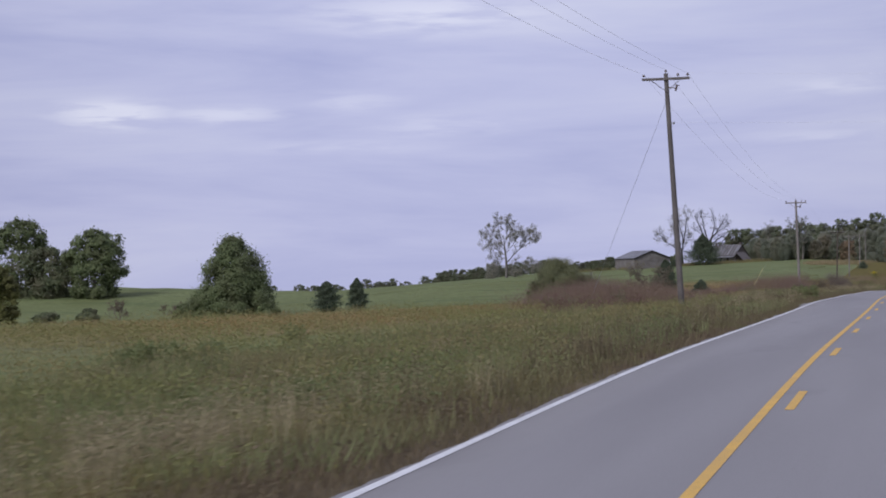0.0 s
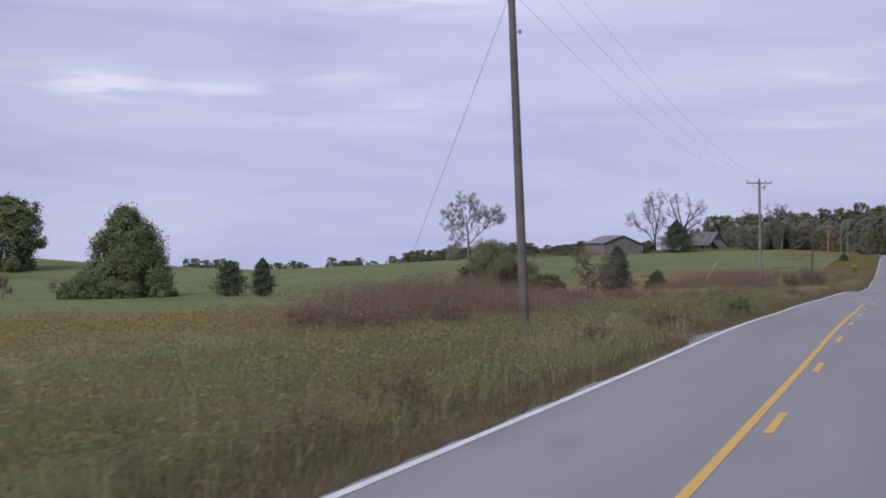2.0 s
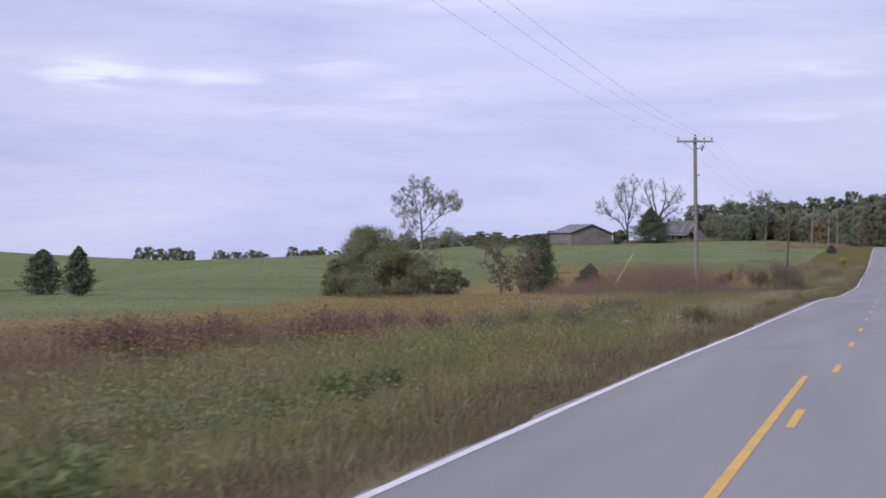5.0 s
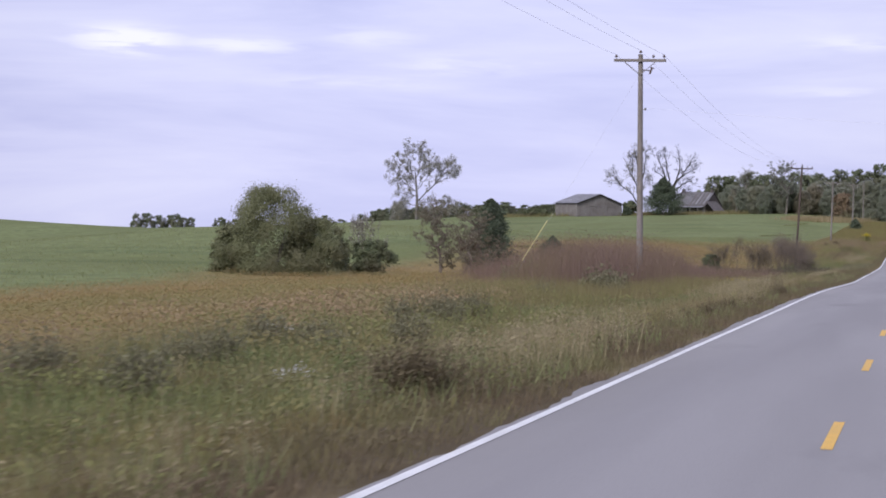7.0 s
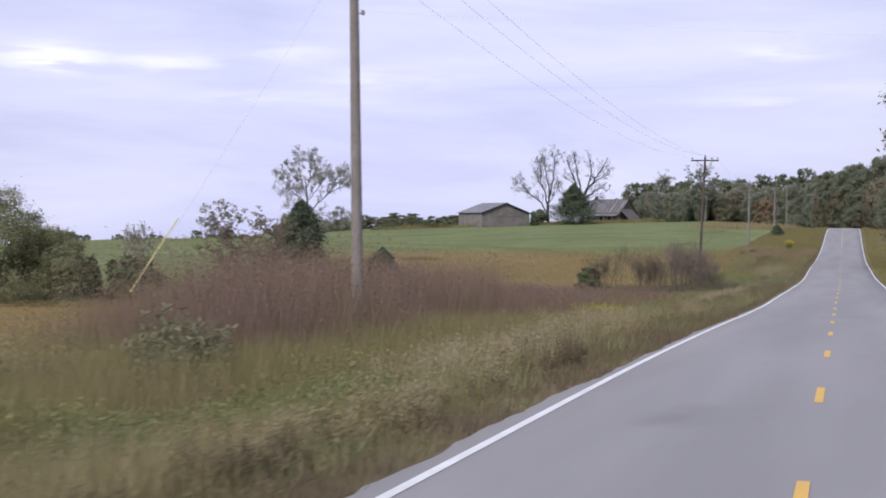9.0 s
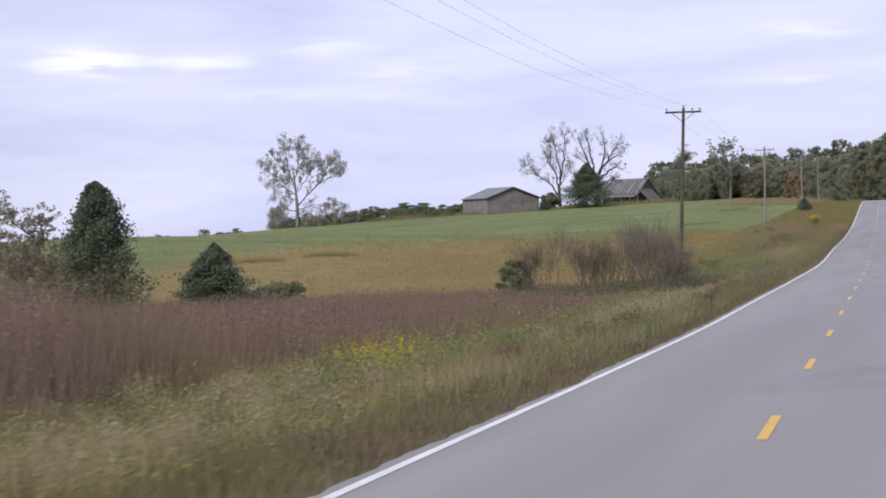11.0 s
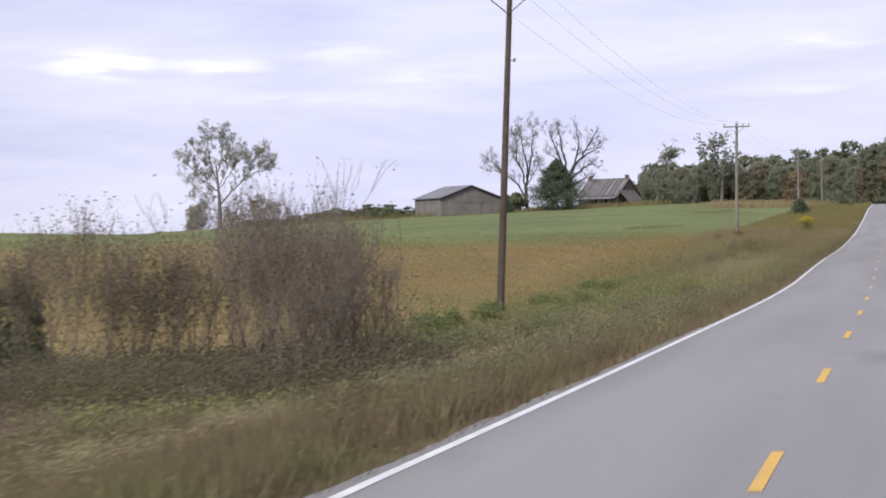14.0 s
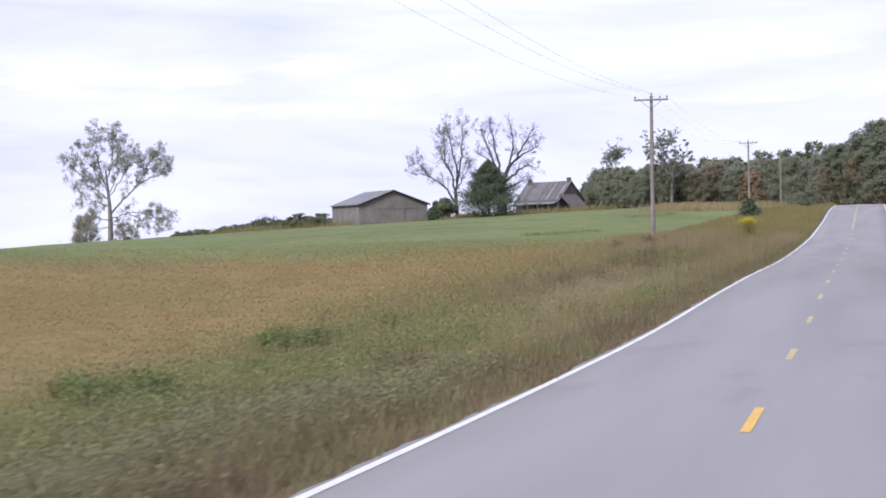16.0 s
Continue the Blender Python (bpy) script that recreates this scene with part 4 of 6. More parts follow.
leafy("field_bush", -138, 318, 3.4, 5, "low dark green bush in the field grass", "bush", L_DARK, clumps=24, leaves=7000, size=0.16, seed=13, z=-5.2)
leafy("field_bush", -152, 330, 3.0, 6, "low dark green bush in the field grass", "bush", L_DARK, clumps=24, leaves=7000, size=0.16, seed=14, z=-5.6)
for i, (bx, by) in enumerate(((-131, 315), (-122, 318), (-118, 330))):
    bare_tree("bare_sapling", bx, by, 4.6 - i * 0.5, 5, "thin leafless brown sapling in the field", 60 + i, 5, M_TWIG, L_BROWN, 700, 0.12, z=-5.0, depth=3)
conifer("cedar_tree", -89.2, 299.5, 5.2, 4.6, "small dark cedar standing in the field", 3, 9000, z=-3.2, group="pair of field cedars")
conifer("cedar_tree", -82.6, 294, 5.3, 3.2, "small dark cedar standing in the field", 4, 9000, z=-2.9, group="pair of field cedars")
leafy("willow_tree", -51.4, 297.5, 7.5, 10.4, "large rounded olive-green willow in the bean field", "tree", L_BUSH, shape="dome", clumps=90, leaves=60000, size=0.07, seed=21, low=-0.2, loose=0.6)
leafy("willow_tree", -47.5, 298.5, 5.0, 6.4, "smaller rounded olive-green willow beside a larger one", "tree", L_BUSH, shape="dome", clumps=44, leaves=25000, size=0.066, seed=22, low=-0.3, loose=0.8)
leafy("low_bush", -54.8, 297.5, 4.2, 5.0, "low dark olive bush beside a larger one", "bush", L_BUSH, shape="dome", clumps=40, leaves=12000, size=0.12, seed=23, low=-0.3)
leafy("small_bush", -45.4, 306.5, 3.2, 4.4, "small dark green bush at the field's edge", "bush", L_DARK, clumps=50, leaves=14000, size=0.08, seed=24, low=-0.2)
conifer("small_cedar", -48.0, 306.0, 3.0, 1.6, "slim young cedar at the field's edge", 25, 3000, 0.1)
conifer("cedar_tree", -38.2, 321.5, 7.7, 4.9, "dark pointed cedar beside the bean field", 31, 30000, 0.085)
open_tree("thin_tree", -41.5, 315.5, 6.9, 3.6, "thin tree with sparse brownish leaves", 32, M_TWIG, L_THIN, 18, 0.15, 0.07, 9000, 0.06)
open_tree("thin_tree", -37.8, 311.6, 6.4, 3.8, "thin tree with sparse brownish leaves", 33, M_TWIG, L_THIN, 16, 0.15, 0.07, 7000, 0.06)
bare_tree("bare_sapling", -50.5, 322, 5.4, 4.0, "thin leafless sapling at the field's edge", 34, 5, M_BARK, L_SYC, 300, 0.1, depth=4)
bare_tree("bare_sapling", -39.2, 316, 4.2, 3.0, "thin leafless sapling at the field's edge", 35, 5, M_TWIG, L_BROWN, 900, 0.1, depth=3)
conifer("cedar_tree", -32.7, 323.8, 4.2, 4.4, "bushy pointed dark green cedar among purple weeds", 36, 36000, 0.07, low=-0.2, point=0.85)
leafy("small_bush", -32.4, 333.8, 1.8, 4.0, "low dark green bush among purple weeds", "bush", L_DARK, clumps=50, leaves=15000, size=0.06, seed=37, low=-0.2)
leafy("small_bush", -19.0, 335.2, 2.4, 2.7, "dark green bush at the edge of a thicket", "bush", L_DARK, clumps=50, leaves=15000, size=0.055, seed=38, low=-0.2)
leafy("small_bush", -17.5, 252, 2.0, 2.0, "small dark green bush in purple weeds", "bush", L_DARK, clumps=40, leaves=9000, size=0.055, seed=39, low=-0.2)


# ---- the roadside thicket of bare saplings
def thicket_sapling(x, y, h, w, seed, stems, leaves, leaf):
    rng = np.random.default_rng(seed)
    ob = thing("thicket_sapling", x, y, ground_at(x, y) - 0.05, "bare brown many-stemmed sapling in a roadside thicket", "sapling", "saplings of the roadside thicket")
    all_tips = []
    for _ in range(stems):
        segs = []
        b = np.array((rng.normal() * w * 0.2, rng.normal() * w * 0.2, -0.1))
        grow(rng, b, (rng.normal() * 0.16, rng.normal() * 0.16, 1), h * 0.5, 0.02 * rng.uniform(0.8, 1.6), 3, 0.17, 0.6, segs, (2, 4), 0.005)
        tips = np.array([s[1] for s in segs])
        k = np.array((1, 1, h * rng.uniform(0.75, 1.0) / tips[:, 2].max()))
        V, F = tubes([(a * k, b * k, r0, r1) for a, b, r0, r1 in segs], 3)
        part("stem", np_mesh("stem", V, F), M_TWIG, ob)
        all_tips.append(tips * k)
    tips = np.concatenate(all_tips)
    pts = tips[rng.integers(0, len(tips), leaves)] + rng.normal(size=(leaves, 3)) * 0.14
    part("foliage", np_mesh("foliage", *leaf_quads(rng, pts, 0.032)), leaf, ob, "a few withered brown leaves")
    return ob


_rng = np.random.default_rng(77)
for i, (tx, ty, th) in enumerate([(-9.3, 331.5, 2.4), (-9.8, 332.7, 3.1), (-10.5, 330.6, 3.9), (-11.1, 332.2, 4.4), (-11.6, 333.8, 5.2), (-12.3, 332.0, 5.0), (-10.8, 334.8, 4.2), (-12.6, 335.0, 4.6), (-10.0, 329.8, 3.0), (-10.4, 332.6, 4.0), (-13.6, 331.5, 3.7), (-14.2, 330.9, 4.1), (-14.9, 331.9, 3.8), (-13.7, 332.9, 4.0), (-17.3, 333.8, 4.4), (-17.7, 334.5, 3.6)]):
    thicket_sapling(tx, ty, th * 1.02, 0.9 if i > 9 else 1.4, 200 + i, 8 if i > 9 else 11, 1900 if i > 9 else 700, L_THICKET if i > 9 else L_BROWN)

# ---- the old sycamore and the trees by the barn
limbed_tree("sycamore_tree", -141.2, 687, "tall old tree with thin pale leaves on the hill crest", 84, M_PALE_BARK, [(0, -0.5, 0.6), (0.1, 3.5, 0.5), (0, 7, 0.38), (-0.3, 10.5, 0.26), (-0.6, 14, 0.16)],
            [(0.2, [(-0.2, 8.5), (-3.2, 10.2), (-6, 11.4), (-8.6, 11.6)]), (0.14, [(-3.2, 10.2), (-5.6, 13), (-7.9, 15.4)]), (0.2, [(-0.5, 11), (-2.2, 14.5), (-2.8, 18), (-2.6, 21)]), (0.14, [(-1.4, 13), (-4.4, 15.6), (-5.6, 17.8)]),
             (0.18, [(-0.5, 12), (0.4, 15.5), (0.3, 18.4), (0.7, 20.3)]), (0.14, [(0.2, 14), (2, 16.4), (3.6, 17.8)]), (0.26, [(0.1, 5.5), (2.6, 8.2), (4.9, 10.6), (7.2, 14), (8.6, 16.4)]),
             (0.16, [(4.9, 10.6), (8.2, 12.4), (11.2, 13.2)]), (0.14, [(6.4, 12.8), (9.6, 14.6), (10.6, 14.9)]), (0.14, [(0, 9), (2.2, 11.6), (4.2, 14.2), (5.4, 15.6)]), (0.12, [(0, 9.6), (1.8, 12.6), (2.6, 14.4)]),
             (0.14, [(0.1, 4.4), (3.4, 5.8), (6.8, 5.4), (9.4, 4.2)]), (0.12, [(3.4, 5.8), (6, 4.2), (8.2, 2.6), (10, 2.4)]), (0.12, [(0, 3.6), (2.6, 3.6), (4.4, 2)]), (0.14, [(0, 4), (-2.6, 5), (-5, 4.4), (-6.4, 2.4)]),
             (0.12, [(-0.1, 3), (-2.6, 2.8), (-4.6, 1.2)]), (0.12, [(-0.2, 7), (-2.4, 8), (-4.4, 7.6)]), (0.14, [(-0.4, 10), (-1.8, 12), (-3.4, 13.2)])],
            L_SYC, 38000, 0.105, z=2.0, twig=0.068, clump=0.17, depth=3, thick=0.8)
leafy("crest_bush", -146.2, 687, 5.4, 6.5, "ragged pale bush at the foot of an old tree", "bush", L_SYC, clumps=50, leaves=5200, size=0.13, seed=85, z=2.0, low=-0.5, loose=0.9)
leafy("crest_bush", -138.6, 688, 3.6, 5, "ragged pale bush at the foot of an old tree", "bush", L_SYC, clumps=30, leaves=2400, size=0.13, seed=86, z=2.2, low=-0.5, loose=0.9)
limbed_tree("dead_tree", -83.5, 735, "tall nearly leafless tree beside the old house", 91, M_DEAD, [(0, -0.5, 0.5), (-0.2, 3.5, 0.42), (-0.2, 6, 0.32)],
            [(0.26, [(-0.2, 3), (-2.5, 6.5), (-5.5, 8.8), (-9.3, 10)]), (0.14, [(-5.5, 8.8), (-7.3, 11.2), (-8.8, 12.2)]), (0.26, [(-0.3, 4), (-1, 9), (-3, 12.8), (-4.4, 14.8)]),
             (0.28, [(-0.1, 5), (0.3, 10), (-0.8, 15), (-1.5, 20)]), (0.24, [(0.1, 7), (1.2, 12.5), (1.6, 16.5), (2, 20.6)]), (0.18, [(-0.8, 9), (-2.4, 12), (-2, 16), (-2.6, 18.4)]), (0.14, [(0, 6), (1.4, 9), (2.4, 11)])],
            L_SYC, 3600, 0.13, z=5.8, twig=0.06, clump=0.4, depth=3, tall=0.96)
limbed_tree("dead_tree", -73.9, 737, "bare dead tree with dark spreading limbs", 95, M_DEAD, [(0, -0.5, 0.6), (0, 5, 0.52), (-0.1, 8.5, 0.45)],
            [(0.3, [(-0.3, 7.5), (-2.5, 12.5), (-4, 16.5), (-5.3, 18.8)]), (0.3, [(-0.2, 8), (-1.4, 13), (-2.2, 17.3), (-2.8, 19.8)]), (0.28, [(0.4, 9), (2, 12.5), (2.5, 16), (1.8, 19.2)]),
             (0.34, [(0, 8), (2.5, 11.8), (5, 15.3), (6.2, 17.6)]), (0.2, [(2.5, 11.8), (5.5, 13.8), (7.5, 14.8)]), (0.28, [(0, 7.2), (3, 9.3), (5, 10.6), (7.2, 10.2)]), (0.24, [(0.2, 5.5), (2, 6.4), (4, 7.4), (5.2, 6.8)]),
             (0.2, [(-0.8, 9.5), (-3.5, 12.6), (-5.6, 13.6)])], z=5.8, twig=0.062, depth=3, tall=0.97)
conifer("cedar_tree", -74.7, 725, 12.0, 14.0, "big dark cedar in front of the old house", 97, 42000, 0.16, z=5.2, low=-0.2, point=0.98)
conifer("small_cedar", -84.6, 718, 2.8, 3.2, "small dark cedar beside the barn", 98, 4000, 0.16, z=5.0)
open_tree("pine_tree", -52.2, 752, 15.0, 3.6, "tall slim pine with a tufted top above the woods", 99, M_BARK, L_FAR_HAZED, 16, 0.74, 0.045, 3000, 0.14, z=6.0)
open_tree("pine_tree", -55.5, 752, 10.4, 4.6, "smaller ragged pine rising above the woods", 100, M_BARK, L_FAR_HAZED, 10, 0.55, 0.05, 2200, 0.14, z=6.0)
leafy("crest_bush", -86, 733, 4, 6, "low dark green bush under bare trees", "bush", L_DARK, clumps=24, leaves=5000, size=0.24, seed=101, z=5.8)
open_tree("wood_edge_tree", -39.7, 744, 15.5, 10.5, "open-crowned tree with sparse grey-green leaves at the wood's edge", 103, M_BARK, L_FAR_HAZED, 20, 0.4, 0.042, 9000, 0.15, z=6.4)
for i, (bx, bh, bw) in enumerate(((-124, 1.6, 3.6), (-120, 2.4, 4.6), (-116.5, 2.2, 4.6), (-113, 2.6, 4.2), (-109.5, 2.0, 5))):
    leafy("crest_bush", bx, 714 + i % 3, bh, bw, "low dark brush along the field's edge beside the barn", "bush", L_DARK, clumps=26, leaves=3200, size=0.17, seed=140 + i, low=-0.5)
bare_tree("bare_sapling", -117.5, 711, 3.6, 5, "leafless brush beside the barn", 145, 6, M_DEAD, None, depth=3)
conifer("field_shrub", -13.3, 576, 2.4, 2.8, "small dark round shrub beside the road", 105, 3500, 0.12, low=-0.3)

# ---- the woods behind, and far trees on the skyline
# the woods' leaf colour carries painted distance haze
_wood = [leafy("woodland_tree", 60, 900 + 14 * i, 15 + i % 3, (15, 12, 16, 13)[i], "dense green-brown woodland tree on the ridge", clumps=190, leaves=46000, size=0.24, seed=110 + i, leaf=L_FAR_HAZED, group="woodland trees", low=0.3) for i in range(4)]
_far = [leafy("woodland_tree", 75, 900 + 14 * i, 15 + i % 3, 14, "small far hedge tree on the skyline", clumps=50, leaves=6000, size=0.36, seed=130 + i, leaf=L_HEDGE, group="hedge trees on the skyline", low=0.3) for i in range(3)]


def wood(x, y, s, kinds=_wood):
    z = ground_at(x, y) - 0.2
    i = int(_rng.integers(0, len(kinds)))
    return copy_thing(kinds[i], pose(x, y, z, 0, 0, _rng.uniform(0, 360)) @ Matrix.Diagonal((s * _rng.uniform(0.85, 1.15), s * _rng.uniform(0.85, 1.15), s, 1)))


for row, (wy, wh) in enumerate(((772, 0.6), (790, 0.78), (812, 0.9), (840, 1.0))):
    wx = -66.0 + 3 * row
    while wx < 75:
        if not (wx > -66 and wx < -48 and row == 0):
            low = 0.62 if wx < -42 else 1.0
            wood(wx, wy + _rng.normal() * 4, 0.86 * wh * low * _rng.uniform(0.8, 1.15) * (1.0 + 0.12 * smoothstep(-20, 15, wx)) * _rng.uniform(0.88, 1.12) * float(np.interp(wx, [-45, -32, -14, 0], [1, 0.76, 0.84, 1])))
        wx += _rng.uniform(5.0, 8.5)
leafy("rusty_tree", -22.8, 744, 8.5, 8, "rounded rust-brown tree at the wood's edge", leaf=L_RUST, clumps=60, leaves=12000, size=0.2, seed=160)
leafy("rusty_tree", 10.2, 452, 6.2, 5.5, "orange-brown turning tree beside the road", leaf=L_RUST, clumps=60, leaves=16000, size=0.13, seed=161)
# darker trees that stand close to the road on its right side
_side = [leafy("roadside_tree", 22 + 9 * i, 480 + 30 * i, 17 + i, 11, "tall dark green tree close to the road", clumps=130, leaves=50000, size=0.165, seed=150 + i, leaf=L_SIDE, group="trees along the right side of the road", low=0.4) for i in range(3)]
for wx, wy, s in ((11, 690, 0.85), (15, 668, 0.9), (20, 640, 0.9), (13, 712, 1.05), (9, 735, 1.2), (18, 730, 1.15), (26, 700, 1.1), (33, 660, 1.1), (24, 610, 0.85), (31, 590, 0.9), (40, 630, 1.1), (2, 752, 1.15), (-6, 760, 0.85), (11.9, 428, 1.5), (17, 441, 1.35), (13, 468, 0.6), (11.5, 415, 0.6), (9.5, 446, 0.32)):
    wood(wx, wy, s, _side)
for wx, wy, s in ((-53, 750, 0.5), (-49, 745, 0.54), (-44, 749, 0.56), (-38, 753, 0.6), (-32, 758, 0.64), (-46, 742, 0.42), (-41, 745, 0.45), (-35, 748, 0.5), (-27, 752, 0.6), (-57, 777, 0.55), (-52, 772, 0.5), (-60, 784, 0.6)):
    wood(wx, wy, s)
# hedge trees on the skyline beyond the crest: scattered knots of trees, closing up towards the barn
def skyline_tree(x, y, top, wide):
    t = wood(x, y, 1.0, _far)
    k = max(0.2, (top - t.location.z) / 15.5)
    t.scale = (wide / 14, wide / 16, k)


for hx, n, top in ((-374, 3, 2.2), (-357, 2, 2.9), (-335, 3, 2.0), (-318, 2, 1.4), (-294, 3, 2.4), (-280, 2, 2.8), (-262, 4, 3.8), (-248, 3, 4.4)):
    for j in range(n + 1):
        skyline_tree(hx + 3.6 * j + _rng.normal() * 1.5, 1040 + _rng.normal() * 6, top - 1.3 + _rng.normal() * 0.7, _rng.uniform(7.0, 11.0))
for i in range(62):
    u = i / 61
    skyline_tree(-240 + 118 * u + _rng.normal() * 2.0, 985 - 130 * u + _rng.normal() * 7, np.interp(u, [0, 0.4, 1], [4.9, 7.6, 9.9]) + _rng.normal() * 0.9, _rng.uniform(7.0, 12.0))
# the ridge beyond the near woods
for i in range(30):
    hx = -92 + 4.4 * i + _rng.normal() * 1.2
    skyline_tree(hx, 1000 + _rng.normal() * 7, float(np.interp(hx, [-95, -85, -48, -25, -12, 30], [20.5, 23.0, 26.0, 27.8, 30.0, 34.0])) + _rng.normal() * 0.9, _rng.uniform(13.0, 20.0))
for t in _wood + _far + _side:
    t.location.z = ground_at(t.location.x, t.location.y) - 0.2


# ---------------------------------------------------------------- barn and house on the hill
M_BOARD = worn("weathered_grey_boards", (0.16, 0.145, 0.135), (0.22, 0.205, 0.195), 0.5, 5.0, 0.9, 0.4, 0.02, stretch=(4, 4, 0.3), grain=(0.10, 0.085, 0.075))
M_TIN = worn("old_tin_roofing", (0.25, 0.255, 0.275), (0.165, 0.165, 0.18), 0.4, 4.0, 0.5, 0.3, 0.02, stretch=(1, 1, 1), grain=(0.12, 0.10, 0.09), metal=0.2)
M_RUST = worn("rusted_roofing", (0.10, 0.095, 0.095), (0.135, 0.12, 0.115), 0.6, 5.0, 0.7, 0.3, 0.02, grain=(0.06, 0.045, 0.04))
M_SLATE = worn("weathered_grey_roofing", (0.125, 0.122, 0.13), (0.175, 0.17, 0.178), 0.35, 3.0, 0.7, 0.4, 0.02, grain=(0.07, 0.06, 0.058))
# near-black stands in for the unlit house inside; also colours the barn's rake board
M_DARK = worn("unlit_opening_and_trim", (0.02, 0.018, 0.016), (0.03, 0.027, 0.024), 1.0, 8.0, 0.95, 0.2, 0.01)
M_BRICK = worn("brown_gable_boards", (0.135, 0.115, 0.105), (0.10, 0.085, 0.078), 1.0, 8.0, 0.9, 0.4, 0.02)


def prism(profile, depth, y0=0.0):
    """A flat outline in x and z drawn out along y."""
    bm = bmesh.new()
    a = [bm.verts.new((x, y0, z)) for x, z in profile]
    b = [bm.verts.new((x, y0 + depth, z)) for x, z in profile]
    bm.faces.new(a)
    bm.faces.new(b[::-1])
    for i in range(len(a)):
        j = (i + 1) % len(a)
        bm.faces.new((a[j], a[i], b[i], b[j]))
    bmesh.ops.recalc_face_normals(bm, faces=bm.faces)
    return bm


def plank_wall(parent, x0, x1, top, y, mat, step=0.6, z0=-0.6, thick=0.05, axis="x"):
    """A wall of upright boards with small gaps, each board an object."""
    n = max(1, round((x1 - x0) / step))
    w = (x1 - x0) / n
    r = np.random.default_rng(n)
    for i in range(n):
        a, b = x0 + i * w + 0.012, x0 + (i + 1) * w - 0.012
        o = r.uniform(-0.015, 0.015)
        prof = [(a, z0), (b, z0), (b, top(b)), (a, top(a))]
        bm = prism(prof, thick, y + o)
        if axis == "y":
            bmesh.ops.rotate(bm, matrix=Matrix.Rotation(radians(90), 3, "Z"), verts=bm.verts)
        part("board", bm, mat, parent)


def roof_slope(parent, name, ridge, eave, length, mat, sheets, y0):
    """One side of a tin roof: overlapping ribbed sheets."""
    (x0, z0), (x1, z1) = ridge, eave
    w = length / sheets
    n = Vector((z0 - z1, 0, x1 - x0)).normalized()
    if n.z < 0:
        n = -n
    roof = part(name, prism([(x0, z0 - 0.02), (x1, z1 - 0.02), (x1, z1 - 0.07), (x0, z0 - 0.07)], length, y0), mat, parent)
    r = np.random.default_rng(sheets)
    for i in range(sheets):
        bm = bmesh.new()
        lift = 0.01 + r.uniform(0, 0.02)
        ks = 5
        top, bot = [], []
        for k in range(ks):
            y, h = y0 + (i + k / (ks - 1)) * w, lift + (0.03 if k % 2 else 0.0)
            top.append(bm.verts.new(Vector((x0, y, z0)) + n * h))
            bot.append(bm.verts.new(Vector((x1 + (x1 - x0) * r.uniform(0, 0.015), y, z1)) + n * h))
        for k in range(ks - 1):
            bm.faces.new((top[k], top[k + 1], bot[k + 1], bot[k]))
        part("tin_sheet", bm, mat, roof)
    return roof


def build_barn():
    """Gable front 15 m wide and 14 m deep, door side towards the road; x across the front, y to the back."""
    ob = thing("barn", -92.6, 716.6, 5.25, "weathered grey board barn with a low tin gable roof", "barn", rz=radians(38.2))
    W2, D, E, R = 7.5, 14.0, 3.3, 6.0
    gable = lambda x: E + (R - E) * (1 - abs(x) / W2) - 0.06
    front = part("front_wall", prism([(-W2, -0.8), (W2, -0.8), (W2, E - 0.1), (0, R - 0.12), (-W2, E - 0.1)], 0.1, 0.06), M_BOARD, ob)
    plank_wall(front, -W2, W2, gable, 0.0, M_BOARD)
    part("back_wall", prism([(-W2, -0.8), (W2, -0.8), (W2, E - 0.1), (0, R - 0.12), (-W2, E - 0.1)], 0.1, D - 0.1), M_BOARD, ob)
    for s in (-1, 1):
        side = part("side_wall", box_bm(0.1, D, E + 0.7, (s * (W2 - 0.06), D / 2, (E - 0.9) / 2)), M_BOARD, ob)
        n = 22
        for i in range(n):
            part("board", box_bm(0.05, D / n - 0.03, E + 0.65, (s * (W2 + 0.02), (i + 0.5) * D / n, (E - 0.9) / 2)), M_BOARD, side)
    for s in (-1, 1):
        roof_slope(ob, "roof", (0, R + 0.1), (s * (W2 + 0.5), E - 0.1), D + 0.9, M_TIN, 16, -0.5)
    door = part("door", box_bm(3.6, 0.08, 2.9, (0.6, -0.08, 0.85), bevel=0.01), M_BOARD, ob, "tall sliding board door, closed")
    for z in (-0.3, 2.1):
        part("rail", box_bm(3.6, 0.05, 0.16, (0.6, -0.14, z)), M_BOARD, door)
    part("door_track", box_bm(8.0, 0.08, 0.14, (0.6, -0.06, 2.45)), M_BOARD, ob, "dark board track above the door")
    part("trim", prism([(-W2 - 0.5, E - 0.2), (0, R - 0.02), (W2 + 0.5, E - 0.2), (W2 + 0.5, E - 0.42), (0, R - 0.24), (-W2 - 0.5, E - 0.42)], 0.05, -0.5), M_DARK, ob, "dark rake board under the roof edge")


